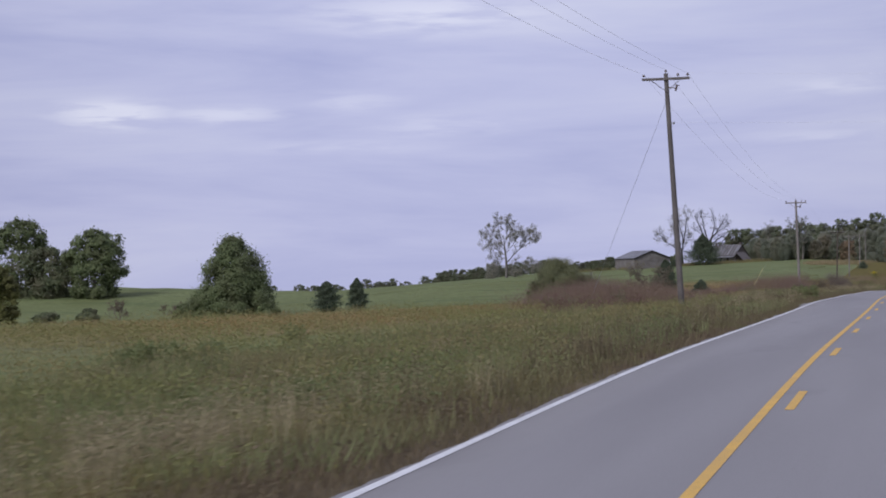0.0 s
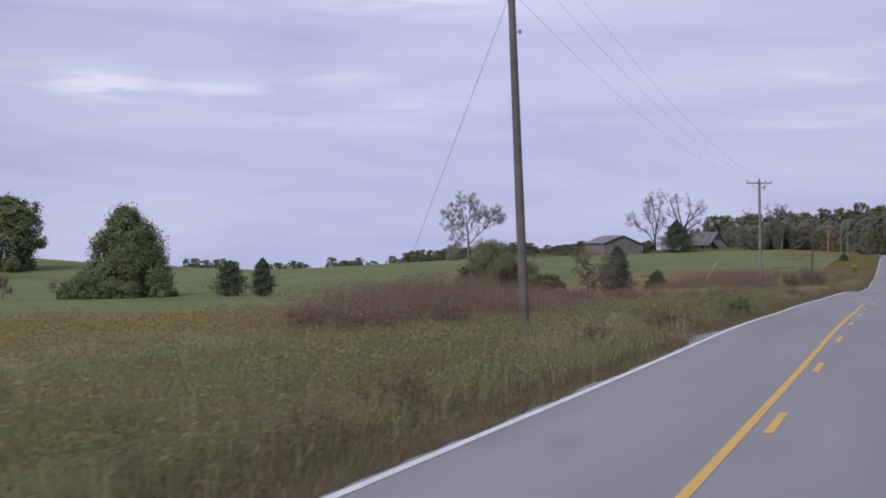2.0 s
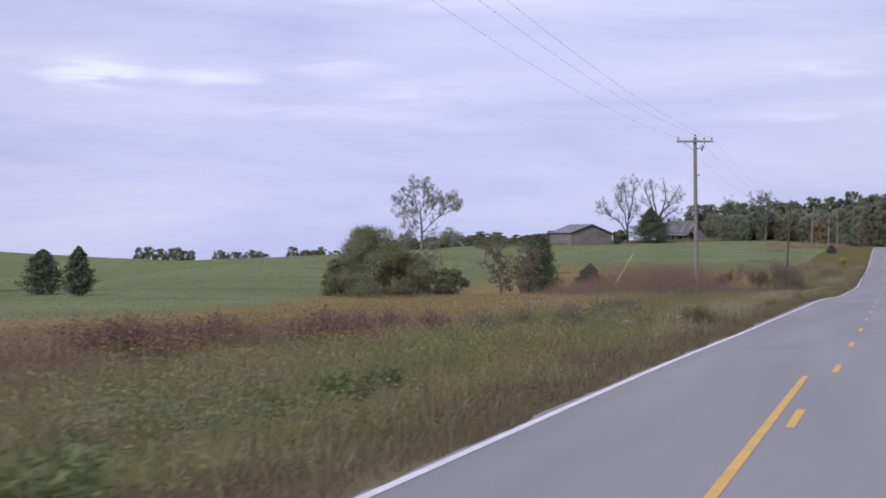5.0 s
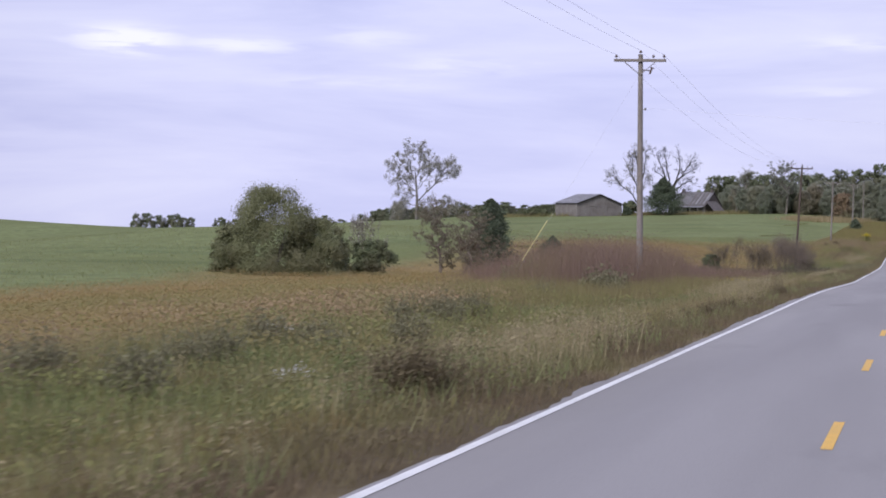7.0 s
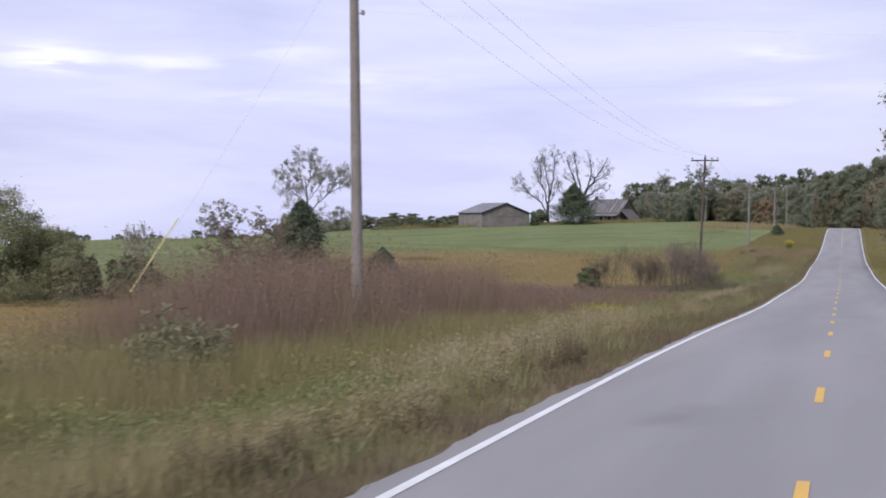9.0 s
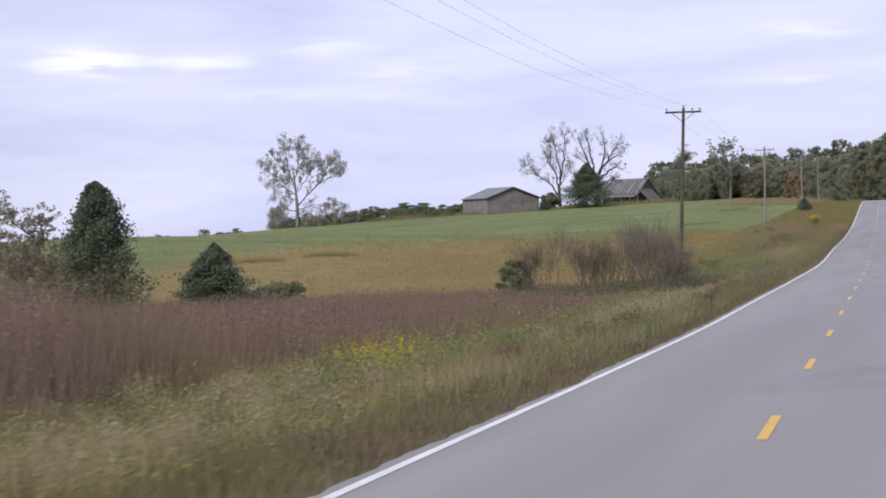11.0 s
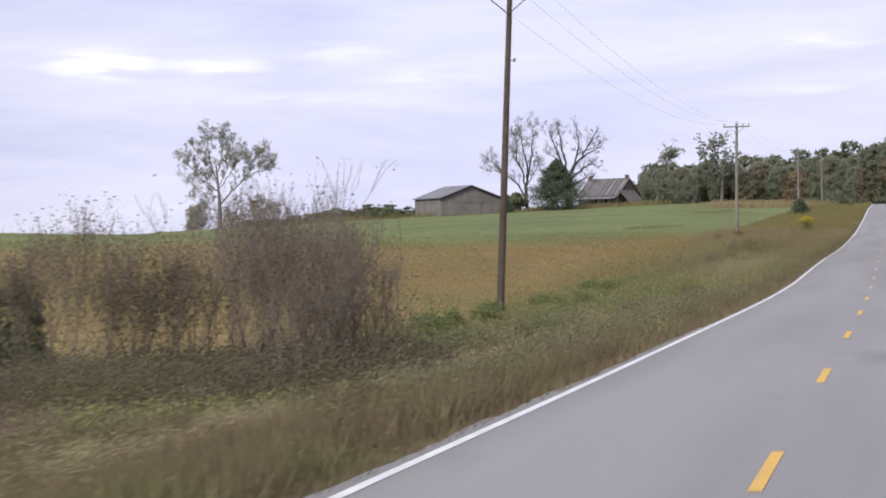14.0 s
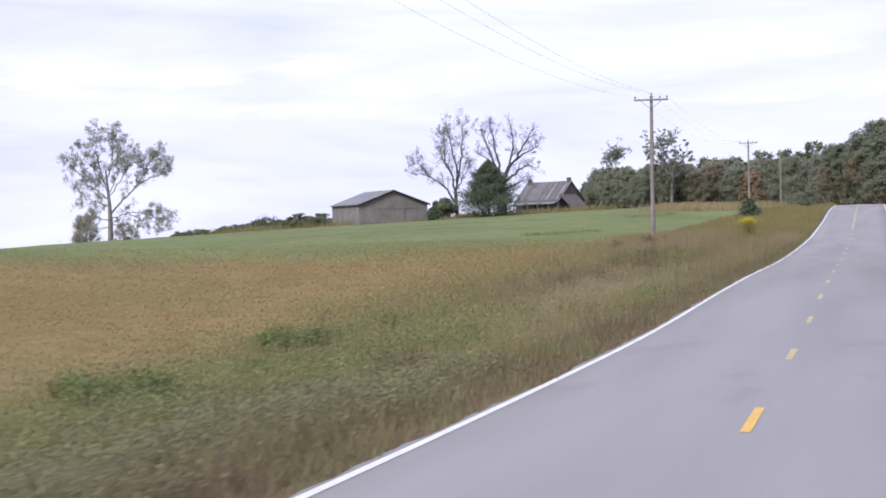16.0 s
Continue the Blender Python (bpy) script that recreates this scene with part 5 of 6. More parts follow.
def build_house():
    """Old derelict house: tin roof, ridge along x, a chimney at each end, brown gable to the right."""
    ob = thing("old_house", -69.6, 770, 6.6, "derelict grey farmhouse with a sagging rusty tin roof", "house", rz=radians(-28))
    L, D, E, R = 12.0, 9.0, 2.9, 6.9
    w = part("front_wall", box_bm(L, 0.15, E + 0.8, (0, -D / 2, (E - 0.8) / 2)), M_BOARD, ob)
    for i in range(26):
        part("board", box_bm(L / 26 - 0.03, 0.05, E + 0.7, (-L / 2 + (i + 0.5) * L / 26, -D / 2 - 0.1, (E - 0.8) / 2)), M_BOARD, w)
    part("back_wall", box_bm(L, 0.15, E + 0.8, (0, D / 2, (E - 0.8) / 2)), M_BOARD, ob)
    for s in (-1, 1):
        bm = prism([(-D / 2, -0.8), (D / 2, -0.8), (D / 2, E), (0, R - 0.1), (-D / 2, E)], 0.15, -0.07)
        bmesh.ops.rotate(bm, matrix=Matrix.Rotation(radians(90), 3, "Z"), verts=bm.verts)
        bmesh.ops.translate(bm, vec=(s * (L / 2 - 0.1), 0, 0), verts=bm.verts)
        part("gable_wall", bm, M_BRICK if s > 0 else M_BOARD, ob, "brown gable end" if s > 0 else "")
        part("chimney", box_bm(0.75, 0.75, 2.8, (s * (L / 2 - 0.5), 0, R - 0.5), bevel=0.03), M_BRICK, ob, "old brown chimney stub")
    for s in (-1, 1):
        piv = Matrix.Rotation(radians(90), 4, "Z")
        n = 18
        for side_y, nm in ((s, "roof"),):
            bm = prism([(0, R + 0.05), (side_y * (D / 2 + 0.5), E - 0.4), (side_y * (D / 2 + 0.5), E - 0.48), (0, R - 0.03)], L + 0.6, -L / 2 - 0.3)
            bmesh.ops.transform(bm, matrix=piv, verts=bm.verts)
            roof = part(nm, bm, M_RUST, ob, "rusty patched tin roof slope")
            r = np.random.default_rng(7 + s)
            for i in range(n):
                if r.random() < 0.2:
                    continue
                a = -L / 2 - 0.3 + i * (L + 0.6) / n
                k = r.uniform(0.45, 1.0) if r.random() < 0.4 else r.uniform(0.9, 1.0)
                zl = R + 0.1 + (E - 0.35 - R - 0.05) * k
                sheet = prism([(0, R + 0.1), (side_y * (D / 2 + 0.5) * k, zl), (side_y * (D / 2 + 0.5) * k, zl - 0.02), (0, R + 0.08)], (L + 0.6) / n - 0.05, a)
                bmesh.ops.transform(sheet, matrix=piv @ Matrix.Translation((0, 0, r.uniform(0, 0.06))), verts=sheet.verts)
                part("tin_sheet", sheet, M_TIN if r.random() < 0.22 else M_SLATE, roof)
    # the wall is closed: near-black panels paint the unlit inside of windows and doorway
    for wx in (-3.2, 2.6):
        win = part("window", box_bm(0.9, 0.06, 1.3, (wx, -D / 2 - 0.14, 1.2)), M_DARK, ob, "near-black panel painted as an unlit window opening")
        for dx in (-0.5, 0.5):
            part("frame", box_bm(0.1, 0.05, 1.5, (wx + dx, -D / 2 - 0.17, 1.2)), M_BOARD, win)
    part("door", box_bm(1.0, 0.06, 2.1, (-0.4, -D / 2 - 0.14, 0.9)), M_DARK, ob, "near-black panel painted as an unlit doorway")
    for px in (-4.6, -1.6, 1.4, 4.4):
        part("porch_post", box_bm(0.14, 0.14, 2.3, (px, -D / 2 - 1.9, 0.8)), M_BOARD, ob)
    bm = prism([(-D / 2, 2.5), (-D / 2 - 2.2, 1.95), (-D / 2 - 2.2, 1.88), (-D / 2, 2.43)], L, -L / 2)
    bmesh.ops.transform(bm, matrix=Matrix.Rotation(radians(90), 4, "Z"), verts=bm.verts)
    part("porch_roof", bm, M_TIN, ob, "low tin porch roof")
    bm = prism([(L / 2, E + 1.2), (L / 2 + 4.2, 0.3), (L / 2 + 4.2, 0.2), (L / 2, E + 1.1)], D * 0.7, -D / 2)
    part("lean_to_roof", bm, M_RUST, ob, "collapsed rusty lean-to roof sloping to the ground")


build_barn()
build_house()


# ---------------------------------------------------------------- grass, weeds and crops
def scatter(rng, n, x0, x1, y0, y1, weight):
    """Places with the given weight, denser near the road."""
    out = []
    while sum(len(o) for o in out) < n:
        x, y = rng.uniform(x0, x1, 40000), rng.uniform(y0, y1, 40000)
        out.append(np.stack([x, y], 1)[rng.random(40000) < weight(x, y)])
    return np.concatenate(out)[:n]


def blades(rng, at, h, width, lean=0.35):
    """One bent blade at every place: two quads' worth of triangle strip."""
    n = len(at)
    a = rng.uniform(0, 2 * np.pi, n)
    side = np.stack([np.cos(a), np.sin(a), 0 * a], 1) * width[:, None] / 2
    b = rng.uniform(0, 2 * np.pi, n)
    bend = np.stack([np.cos(b), np.sin(b), 0 * b], 1) * (h * lean * rng.random(n))[:, None]
    base = np.column_stack([at, land(at[:, 0], at[:, 1]) - 0.04])
    tip = base + bend + np.array((0, 0, 1.0)) * h[:, None]
    verts = np.stack([base - side, base + side, tip], 1).reshape(-1, 3)
    return verts, np.arange(3 * n).reshape(-1, 3)


def leafy_plants(rng, at, h, per, size, spread, level=1.0):
    """Leaves held round a short stalk at every place."""
    n = len(at)
    base = np.column_stack([at, land(at[:, 0], at[:, 1])])
    k = np.repeat(np.arange(n), per)
    pts = base[k] + rng.normal(size=(n * per, 3)) * (spread, spread, 0)
    pts[:, 2] += h[k] * rng.uniform(0.25, 1.0, n * per)
    return leaf_bits(rng, pts, size, level)


def stuff(name, mesh, mat, label, category):
    return tagged(part(name, np_mesh(name, *mesh), mat), label, category, kind="stuff")


def patch(seed, size, lo, hi):
    return lambda x, y: smoothstep(lo, hi, wave(x, y, seed, size))


G_GREEN = foliage("verge_grass", (0.18, 0.168, 0.064), (0.27, 0.248, 0.10), (0.215, 0.165, 0.08), 0.3)
G_LUSH = foliage("lush_grass", (0.185, 0.21, 0.088), (0.265, 0.28, 0.13), (0.25, 0.23, 0.12), 0.3)
G_TAN = foliage("dry_grass", (0.27, 0.215, 0.12), (0.38, 0.31, 0.18), (0.25, 0.215, 0.11), 0.3)
G_DARK = foliage("seeded_weeds", (0.11, 0.09, 0.053), (0.215, 0.175, 0.105), None)
G_SEDGE = foliage("purple_weeds", (0.175, 0.118, 0.095), (0.27, 0.19, 0.152), (0.225, 0.17, 0.105), 0.16)
G_SOY = foliage("ripening_soybeans", (0.295, 0.216, 0.094), (0.325, 0.24, 0.106), (0.25, 0.226, 0.096), 0.06)
G_FORB = foliage("leafy_weeds", (0.19, 0.203, 0.075), (0.28, 0.28, 0.11), (0.28, 0.235, 0.11), 0.15)
G_FIELD = foliage("field_grass", (0.19, 0.215, 0.095), (0.29, 0.30, 0.14), (0.25, 0.26, 0.12), 0.05)
G_GOLD = foliage("goldenrod_flowers", (0.40, 0.34, 0.035), (0.62, 0.50, 0.06), None)

G_ASTER = foliage("aster_flowers", (0.62, 0.62, 0.60), (0.75, 0.75, 0.74), None)
G_OLIVE = foliage("tall_olive_grass", (0.19, 0.175, 0.075), (0.29, 0.265, 0.12), (0.24, 0.195, 0.10), 0.2)
G_UNDER = foliage("dark_undergrowth", (0.11, 0.095, 0.068), (0.18, 0.155, 0.108), (0.16, 0.15, 0.08), 0.4)
G_GREY = foliage("withering_weeds", (0.165, 0.158, 0.095), (0.262, 0.246, 0.15), (0.19, 0.19, 0.10), 0.5)
G_RUSSET = foliage("russet_grass", (0.23, 0.165, 0.115), (0.34, 0.25, 0.17), (0.27, 0.23, 0.125), 0.25)
G_BROWN = foliage("dark_brown_grass", (0.185, 0.14, 0.092), (0.28, 0.21, 0.135), (0.22, 0.20, 0.10), 0.25)
G_WITHERED = foliage("withered_beans", (0.25, 0.18, 0.10), (0.44, 0.33, 0.20), (0.27, 0.24, 0.11), 0.4)
G_LEAF = foliage("fresh_weeds", (0.135, 0.168, 0.066), (0.22, 0.25, 0.105), (0.22, 0.20, 0.098), 0.3)
G_MAROON = foliage("maroon_weeds", (0.15, 0.088, 0.072), (0.29, 0.195, 0.16), (0.20, 0.15, 0.09), 0.4)
G_EDGE = foliage("dark_edge_weeds", (0.14, 0.108, 0.068), (0.215, 0.168, 0.105), (0.18, 0.165, 0.08), 0.3)
G_PALE = foliage("pale_seeded_weeds", (0.26, 0.22, 0.125), (0.43, 0.37, 0.225), None)
gravel = lambda x, y: 1 - 0.95 * np.exp(-(((x + 5) / 1.6) ** 2 + ((y - 93.5) / 1.7) ** 2) ** 2)
edge_w = lambda x, y: smoothstep(3.62, 3.95, -(x - road_x(y))) * gravel(x, y)
off_sedge = lambda x, y: 1 - 0.85 * sedge_weight(x, y)
dry_stretch = lambda y: smoothstep(258, 272, y) * (1 - smoothstep(326, 340, y))
_g = np.random.default_rng(500)
# mixed grass of the verge: denser towards the road
at = scatter(_g, 300000, -15, -3.6, 18, 480, lambda x, y: edge_w(x, y) * off_sedge(x, y) * (1 - 0.75 * smoothstep(7, 14, -x)) * (0.12 + 0.88 * smoothstep(4.3, 5.6, -x + 0.5 * wave(x, y, 64, 5))) * np.clip(0.75 + 0.5 * wave(x, y, 65, 2.2), 0.15, 1) * (1 - 0.65 * dry_stretch(y)))
hh = (0.28 + 0.14 * wave(at[:, 0], at[:, 1], 41, 3)) * _g.uniform(0.6, 1.4, len(at)) * (0.45 + 0.55 * smoothstep(3.7, 5.5, -at[:, 0]))
stuff("verge_grass", blades(_g, at, np.clip(hh, 0.06, 0.8), _g.uniform(0.012, 0.03, len(at)), 0.6), G_GREEN, "rough olive-green grass of the road verge", "grass")
at = scatter(_g, 85000, -5.6, -3.4, 18, 325, lambda x, y: smoothstep(3.43, 3.55, -(x - road_x(y) + 0.05 * wave(y, 0 * y, 61, 1.1))) * gravel(x, y))
stuff("edge_grass", blades(_g, at, _g.uniform(0.06, 0.26, len(at)), _g.uniform(0.012, 0.028, len(at)), 0.8), G_EDGE, "short ragged brown grass along the asphalt edge", "grass")
at = scatter(_g, 70000, -14, -3.9, 18, 480, lambda x, y: edge_w(x, y) * patch(42, 9, 0.25, 0.7)(x, y))
stuff("lush_grass", blades(_g, at, _g.uniform(0.2, 0.5, len(at)), _g.uniform(0.015, 0.035, len(at)), 0.7), G_LUSH, "patches of fresh green grass on the verge", "grass")
at = scatter(_g, 60000, -15, -4.6, 18, 480, lambda x, y: edge_w(x, y) * (1 - 0.8 * np.exp(-((y - 308) / 30) ** 4)) * (1 - 0.6 * smoothstep(330, 345, y)) * (1 - 0.8 * smoothstep(-6, -8.2, x) * (1 - smoothstep(216, 226, y) * (1 - smoothstep(252, 264, y)))) * patch(43, 12, 0.0, 0.6)(x, y))
stuff("dry_grass", blades(_g, at, _g.uniform(0.35, 0.8, len(at)), _g.uniform(0.010, 0.02, len(at)), 0.55), G_TAN, "tall dry tan grass on the verge", "grass")
def spots(*places):
    """Weight of a few patches, each x, y and its half-widths."""
    return lambda x, y: sum(np.exp(-(((x - px) / rx) ** 2 + ((y - py) / ry) ** 2)) for px, py, rx, ry in places)


lush_spots = spots((-8.8, 204, 2.0, 6), (-7.4, 213, 1.5, 5), (-8, 355, 1.8, 8), (-9, 381, 2.2, 13), (-8.6, 404, 1.8, 11), (-7.5, 175, 2.0, 6), (-7, 40, 2.0, 10), (-5.5, 58, 1.0, 8), (-4.6, 82, 1.2, 8), (-8.7, 118, 2.5, 7), (-8.5, 129, 2, 6), (-4.5, 278, 0.9, 7), (-9, 281, 1.6, 5), (-9.6, 270, 1.8, 5), (-7.0, 414, 0.7, 5), (-7.3, 431, 0.8, 6), (-5.4, 401, 0.5, 5), (-7, 174, 2.2, 7), (-9, 27, 2, 5), (-13.6, 45, 2, 6), (-11, 358, 2, 8), (-11.5, 372, 1.6, 10), (-12.5, 385, 1.6, 12), (-9, 366, 2, 8), (-12, 349, 2, 5), (-12.5, 352, 1.5, 4))
at = scatter(_g, 85000, -16, -3.9, 18, 480, lambda x, y: np.clip(edge_w(x, y) * lush_spots(x, y), 0, 1))
stuff("lush_grass", blades(_g, at, _g.uniform(0.25, 0.6, len(at)), _g.uniform(0.015, 0.035, len(at)), 0.7), G_LUSH, "lush green grass in damp places of the verge", "grass")
at = scatter(_g, 5000, -16, -4.2, 18, 480, lambda x, y: np.clip(lush_spots(x, y) * patch(52, 5, -0.2, 0.6)(x, y), 0, 1))
stuff("leafy_weeds", leafy_plants(_g, at, 0.5 + 0.2 * wave(at[:, 0], at[:, 1], 53, 4), 16, 0.045, 0.17), G_LEAF, "fresh green leafy weeds on the verge", "weeds")
at = scatter(_g, 46000, -12, -4.0, 255, 340, lambda x, y: dry_stretch(y) * np.clip(0.6 + 0.5 * wave(x, y, 73, 3), 0.1, 1) * (1 - 0.6 * smoothstep(7, 12, -x)))
stuff("brown_grass", blades(_g, at, _g.uniform(0.15, 0.55, len(at)), _g.uniform(0.012, 0.026, len(at)), 0.7), G_BROWN, "dry russet-brown grass of the verge", "grass")
at = scatter(_g, 34000, -16, -4.4, 395, 505, lambda x, y: np.clip(1.3 * spots((-11.5, 463, 3.4, 12), (-9.4, 410, 1.8, 9), (-5.2, 492, 0.8, 12))(x, y), 0, 1) + 0.06)
stuff("russet_weeds", blades(_g, at, _g.uniform(0.3, 0.8, len(at)), _g.uniform(0.02, 0.04, len(at)), 0.6), G_RUSSET, "tall russet-brown weeds on the bank", "weeds")
# brown weeds and seeded stalks mixed through the verge
at = scatter(_g, 15000, -13, -3.8, 18, 480, lambda x, y: gravel(x, y) * (1 - 0.6 * np.exp(-((y - 232) / 28) ** 4)) * np.clip((0.35 + 0.9 * wave(x, y, 66, 3.0)) * (1 - 0.6 * smoothstep(7, 13, -x)) + 0.6 * smoothstep(-5.2, -4.2, x), 0.02, 1))
stuff("brown_weeds", leafy_plants(_g, at, np.clip(0.26 + 0.2 * wave(at[:, 0], at[:, 1], 67, 4) + 0.1 * smoothstep(5, 7, -at[:, 0]), 0.1, 0.6), 15, 0.034, 0.16), G_EDGE, "low withered brown weeds through the verge grass", "weeds")
at = scatter(_g, 8000, -13, -4.6, 18, 480, lambda x, y: gravel(x, y) * np.clip(0.1 + 0.9 * wave(x, y, 68, 4.0), 0.02, 1))
stuff("leafy_weeds", leafy_plants(_g, at, np.clip(0.36 + 0.2 * wave(at[:, 0], at[:, 1], 69, 3), 0.12, 0.7), 15, 0.04, 0.17), G_FORB, "green leafy weeds through the verge grass", "weeds")
at = scatter(_g, 9000, -11, -4.3, 314, 376, lambda x, y: smoothstep(314, 324, y) * (1 - smoothstep(362, 376, y)) * np.clip(0.5 + 0.8 * wave(x, y, 77, 4.0), 0.04, 1) * (1 - 0.6 * smoothstep(-5.6, -4.4, x)))
stuff("withering_weeds", leafy_plants(_g, at, np.clip(0.42 + 0.2 * wave(at[:, 0], at[:, 1], 78, 3), 0.15, 0.75), 17, 0.036, 0.17), G_GREY, "tangled grey-green withering weeds beyond the thicket", "weeds")
# dark low growth that edges the asphalt
at = scatter(_g, 60000, -6.4, -3.6, 18, 480, lambda x, y: gravel(x, y) * smoothstep(3.6, 3.9, -(x - road_x(y))) * smoothstep(-5.9, -4.6, x + 0.6 * wave(x, y, 54, 7) + 0.9 * smoothstep(325, 345, y)) * np.clip(0.65 + 0.6 * wave(x, y, 55, 11), 0.1, 1))
stuff("dark_edge_weeds", blades(_g, at, _g.uniform(0.12, 0.42, len(at)) * (0.6 + 0.4 * smoothstep(3.7, 4.6, -at[:, 0])), _g.uniform(0.012, 0.03, len(at)), 0.7), G_EDGE, "dark purple-brown low weeds along the asphalt", "weeds")

at = scatter(_g, 32000, -5.2, -3.4, 320, 480, lambda x, y: smoothstep(3.43, 3.55, -(x - road_x(y) + 0.05 * wave(y, 0 * y, 61, 1.1))))
stuff("edge_grass", blades(_g, at, _g.uniform(0.08, 0.3, len(at)), _g.uniform(0.012, 0.028, len(at)), 0.8), G_BROWN, "short russet grass along the asphalt edge", "grass")
at = scatter(_g, 22000, -7.6, -3.6, 296, 480, lambda x, y: smoothstep(3.6, 3.9, -(x - road_x(y))) * smoothstep(-7.2, -4.8, x + 0.8 * wave(x, y, 59, 8)) * np.clip(0.7 + 0.5 * wave(x, y, 60, 12), 0.15, 1))
stuff("dark_edge_weeds", blades(_g, at, _g.uniform(0.2, 0.55, len(at)) * (0.5 + 0.5 * smoothstep(3.7, 4.6, -at[:, 0])), _g.uniform(0.014, 0.03, len(at)), 0.6), G_EDGE, "dark purple-brown weeds between asphalt and verge grass", "weeds")
at = scatter(_g, 45000, -14, -7, 20, 200, lambda x, y: (0.35 + 0.65 * patch(62, 9, -0.3, 0.5)(x, y)) * smoothstep(-7, -9, x))
stuff("dark_green_growth", blades(_g, at, _g.uniform(0.25, 0.7, len(at)), _g.uniform(0.015, 0.03, len(at)), 0.7), G_LEAF, "dark green growth behind the verge grass", "weeds")


def seeded(n, weight, h0, h1, mat, words, heads=16, head=0.027):
    """Clumps of seeded weeds: stalks and their heads."""
    at = scatter(_g, n, -16, -4.1, 18, 480, weight)
    at = np.repeat(at, 5, 0) + _g.normal(size=(n * 5, 2)) * 0.16
    hh = _g.uniform(h0, h1, len(at))
    V1, F1 = blades(_g, np.repeat(at, 3, 0) + _g.normal(size=(len(at) * 3, 2)) * 0.05, np.repeat(hh, 3), np.full(len(at) * 3, 0.016), 0.3)
    stuff("weed_stalks", (V1, F1), mat, "stalks of " + words, "weeds")
    stuff("weed_seedheads", leafy_plants(_g, at, hh, heads, head, 0.08), mat, "seed heads of " + words, "weeds")


brush = spots((-4.6, 40, 0.6, 8), (-4.8, 63, 0.8, 8), (-4.6, 222, 0.5, 4), (-5.4, 168, 0.7, 2), (-5.6, 91, 0.8, 3), (-7.4, 116, 0.9, 4), (-5.8, 282, 0.9, 4), (-7.4, 373, 0.5, 0.8), (-10, 410, 1.5, 10), (-9.5, 432, 1.2, 9), (-16.5, 105, 2, 4))
seeded(500, lambda x, y: np.clip(edge_w(x, y) * (0.10 * patch(44, 6, 0.5, 0.9)(x, y) + brush(x, y)), 0, 1), 0.4, 0.95, G_DARK, "dark dead verge weeds")
pale = spots((-6.2, 225, 1.0, 7), (-7.3, 248, 1.0, 8), (-6.2, 292, 1.0, 7), (-5.9, 281, 0.9, 5), (-5.4, 178, 1.0, 7), (-7.5, 400, 1.0, 10), (-5.8, 90, 0.9, 4), (-6.5, 26, 1, 5))
seeded(800, lambda x, y: np.clip(edge_w(x, y) * (0.04 * patch(56, 7, 0.4, 0.9)(x, y) + pale(x, y)), 0, 1), 0.45, 0.95, G_PALE, "pale dry verge weeds")
# purple-brown weeds
at = scatter(_g, 190000, -42, -7, 70, 345, lambda x, y: sedge_weight(x, y))
hh = sedge_height(at[:, 0], at[:, 1]) * _g.uniform(0.55, 1.2, len(at)) * (0.4 + 0.6 * sedge_weight(at[:, 0], at[:, 1]))
stuff("purple_weeds", blades(_g, at, hh, _g.uniform(0.012, 0.026, len(at)), 0.4), G_SEDGE, "dense tall purple-brown dead weeds", "weeds")
at = scatter(_g, 14000, -42, -7, 70, 345, lambda x, y: sedge_weight(x, y) * patch(46, 8, -0.3, 0.5)(x, y))
stuff("purple_weed_tops", leafy_plants(_g, at, sedge_height(at[:, 0], at[:, 1]) * _g.uniform(0.8, 1.2, len(at)), 16, 0.041, 0.16), G_SEDGE, "feathery tops of purple-brown weeds", "weeds")
at = scatter(_g, 45000, -17, -7.5, 198, 250, lambda x, y: smoothstep(-16.5, -14, x) * (1 - smoothstep(-9.5, -7.5, x)) * smoothstep(200, 212, y) * (1 - smoothstep(238, 250, y)))
stuff("tall_olive_grass", blades(_g, at, _g.uniform(0.45, 1.15, len(at)), _g.uniform(0.012, 0.024, len(at)), 0.5), G_OLIVE, "tall olive-tan grass before the purple weeds", "grass")
at = scatter(_g, 24000, -11, -3.9, 300, 337, lambda x, y: edge_w(x, y) * smoothstep(302, 310, y) * (1 - smoothstep(328, 336, y)) * np.clip(0.6 + 0.5 * wave(x, y, 57, 4), 0, 1))
stuff("dark_verge_weeds", blades(_g, at, _g.uniform(0.2, 0.6, len(at)), _g.uniform(0.014, 0.028, len(at)), 0.6), G_EDGE, "dark purple-brown weeds before the thicket", "weeds")
at = scatter(_g, 9000, -19, -7.5, 323, 343, lambda x, y: np.exp(-(((x + 12.5) / 5.0) ** 2 + ((y - 331.3) / 5.4) ** 2) ** 2))
stuff("thicket_undergrowth", leafy_plants(_g, at, _g.uniform(0.3, 1.3, len(at)), 18, 0.04, 0.2, 0.3), G_UNDER, "dark leafy undergrowth of the thicket", "weeds")
# beans
at = scatter(_g, 84000, -60, -12, 45, 478, lambda x, y: soy_weight(x, y) * off_sedge(x, y) * (1 - 0.7 * smoothstep(26, 55, -x)))
stuff("soybeans", leafy_plants(_g, at, 0.5 + 0.1 * wave(at[:, 0], at[:, 1], 47, 9), 10, 0.048, 0.16, 2.6), G_SOY, "ripening orange-brown soybean crop in the field", "crop")
at = scatter(_g, 2600, -19, -12, 182, 228, lambda x, y: np.exp(-(((x + 14.6) / 2.6) ** 2 + ((y - 204) / 15) ** 2)) * np.clip(0.6 + 0.6 * wave(x, y, 63, 5), 0, 1))
stuff("withered_soybeans", leafy_plants(_g, at, _g.uniform(0.45, 0.8, len(at)), 14, 0.065, 0.17), G_WITHERED, "withered tan bean plants at the field's edge", "crop")
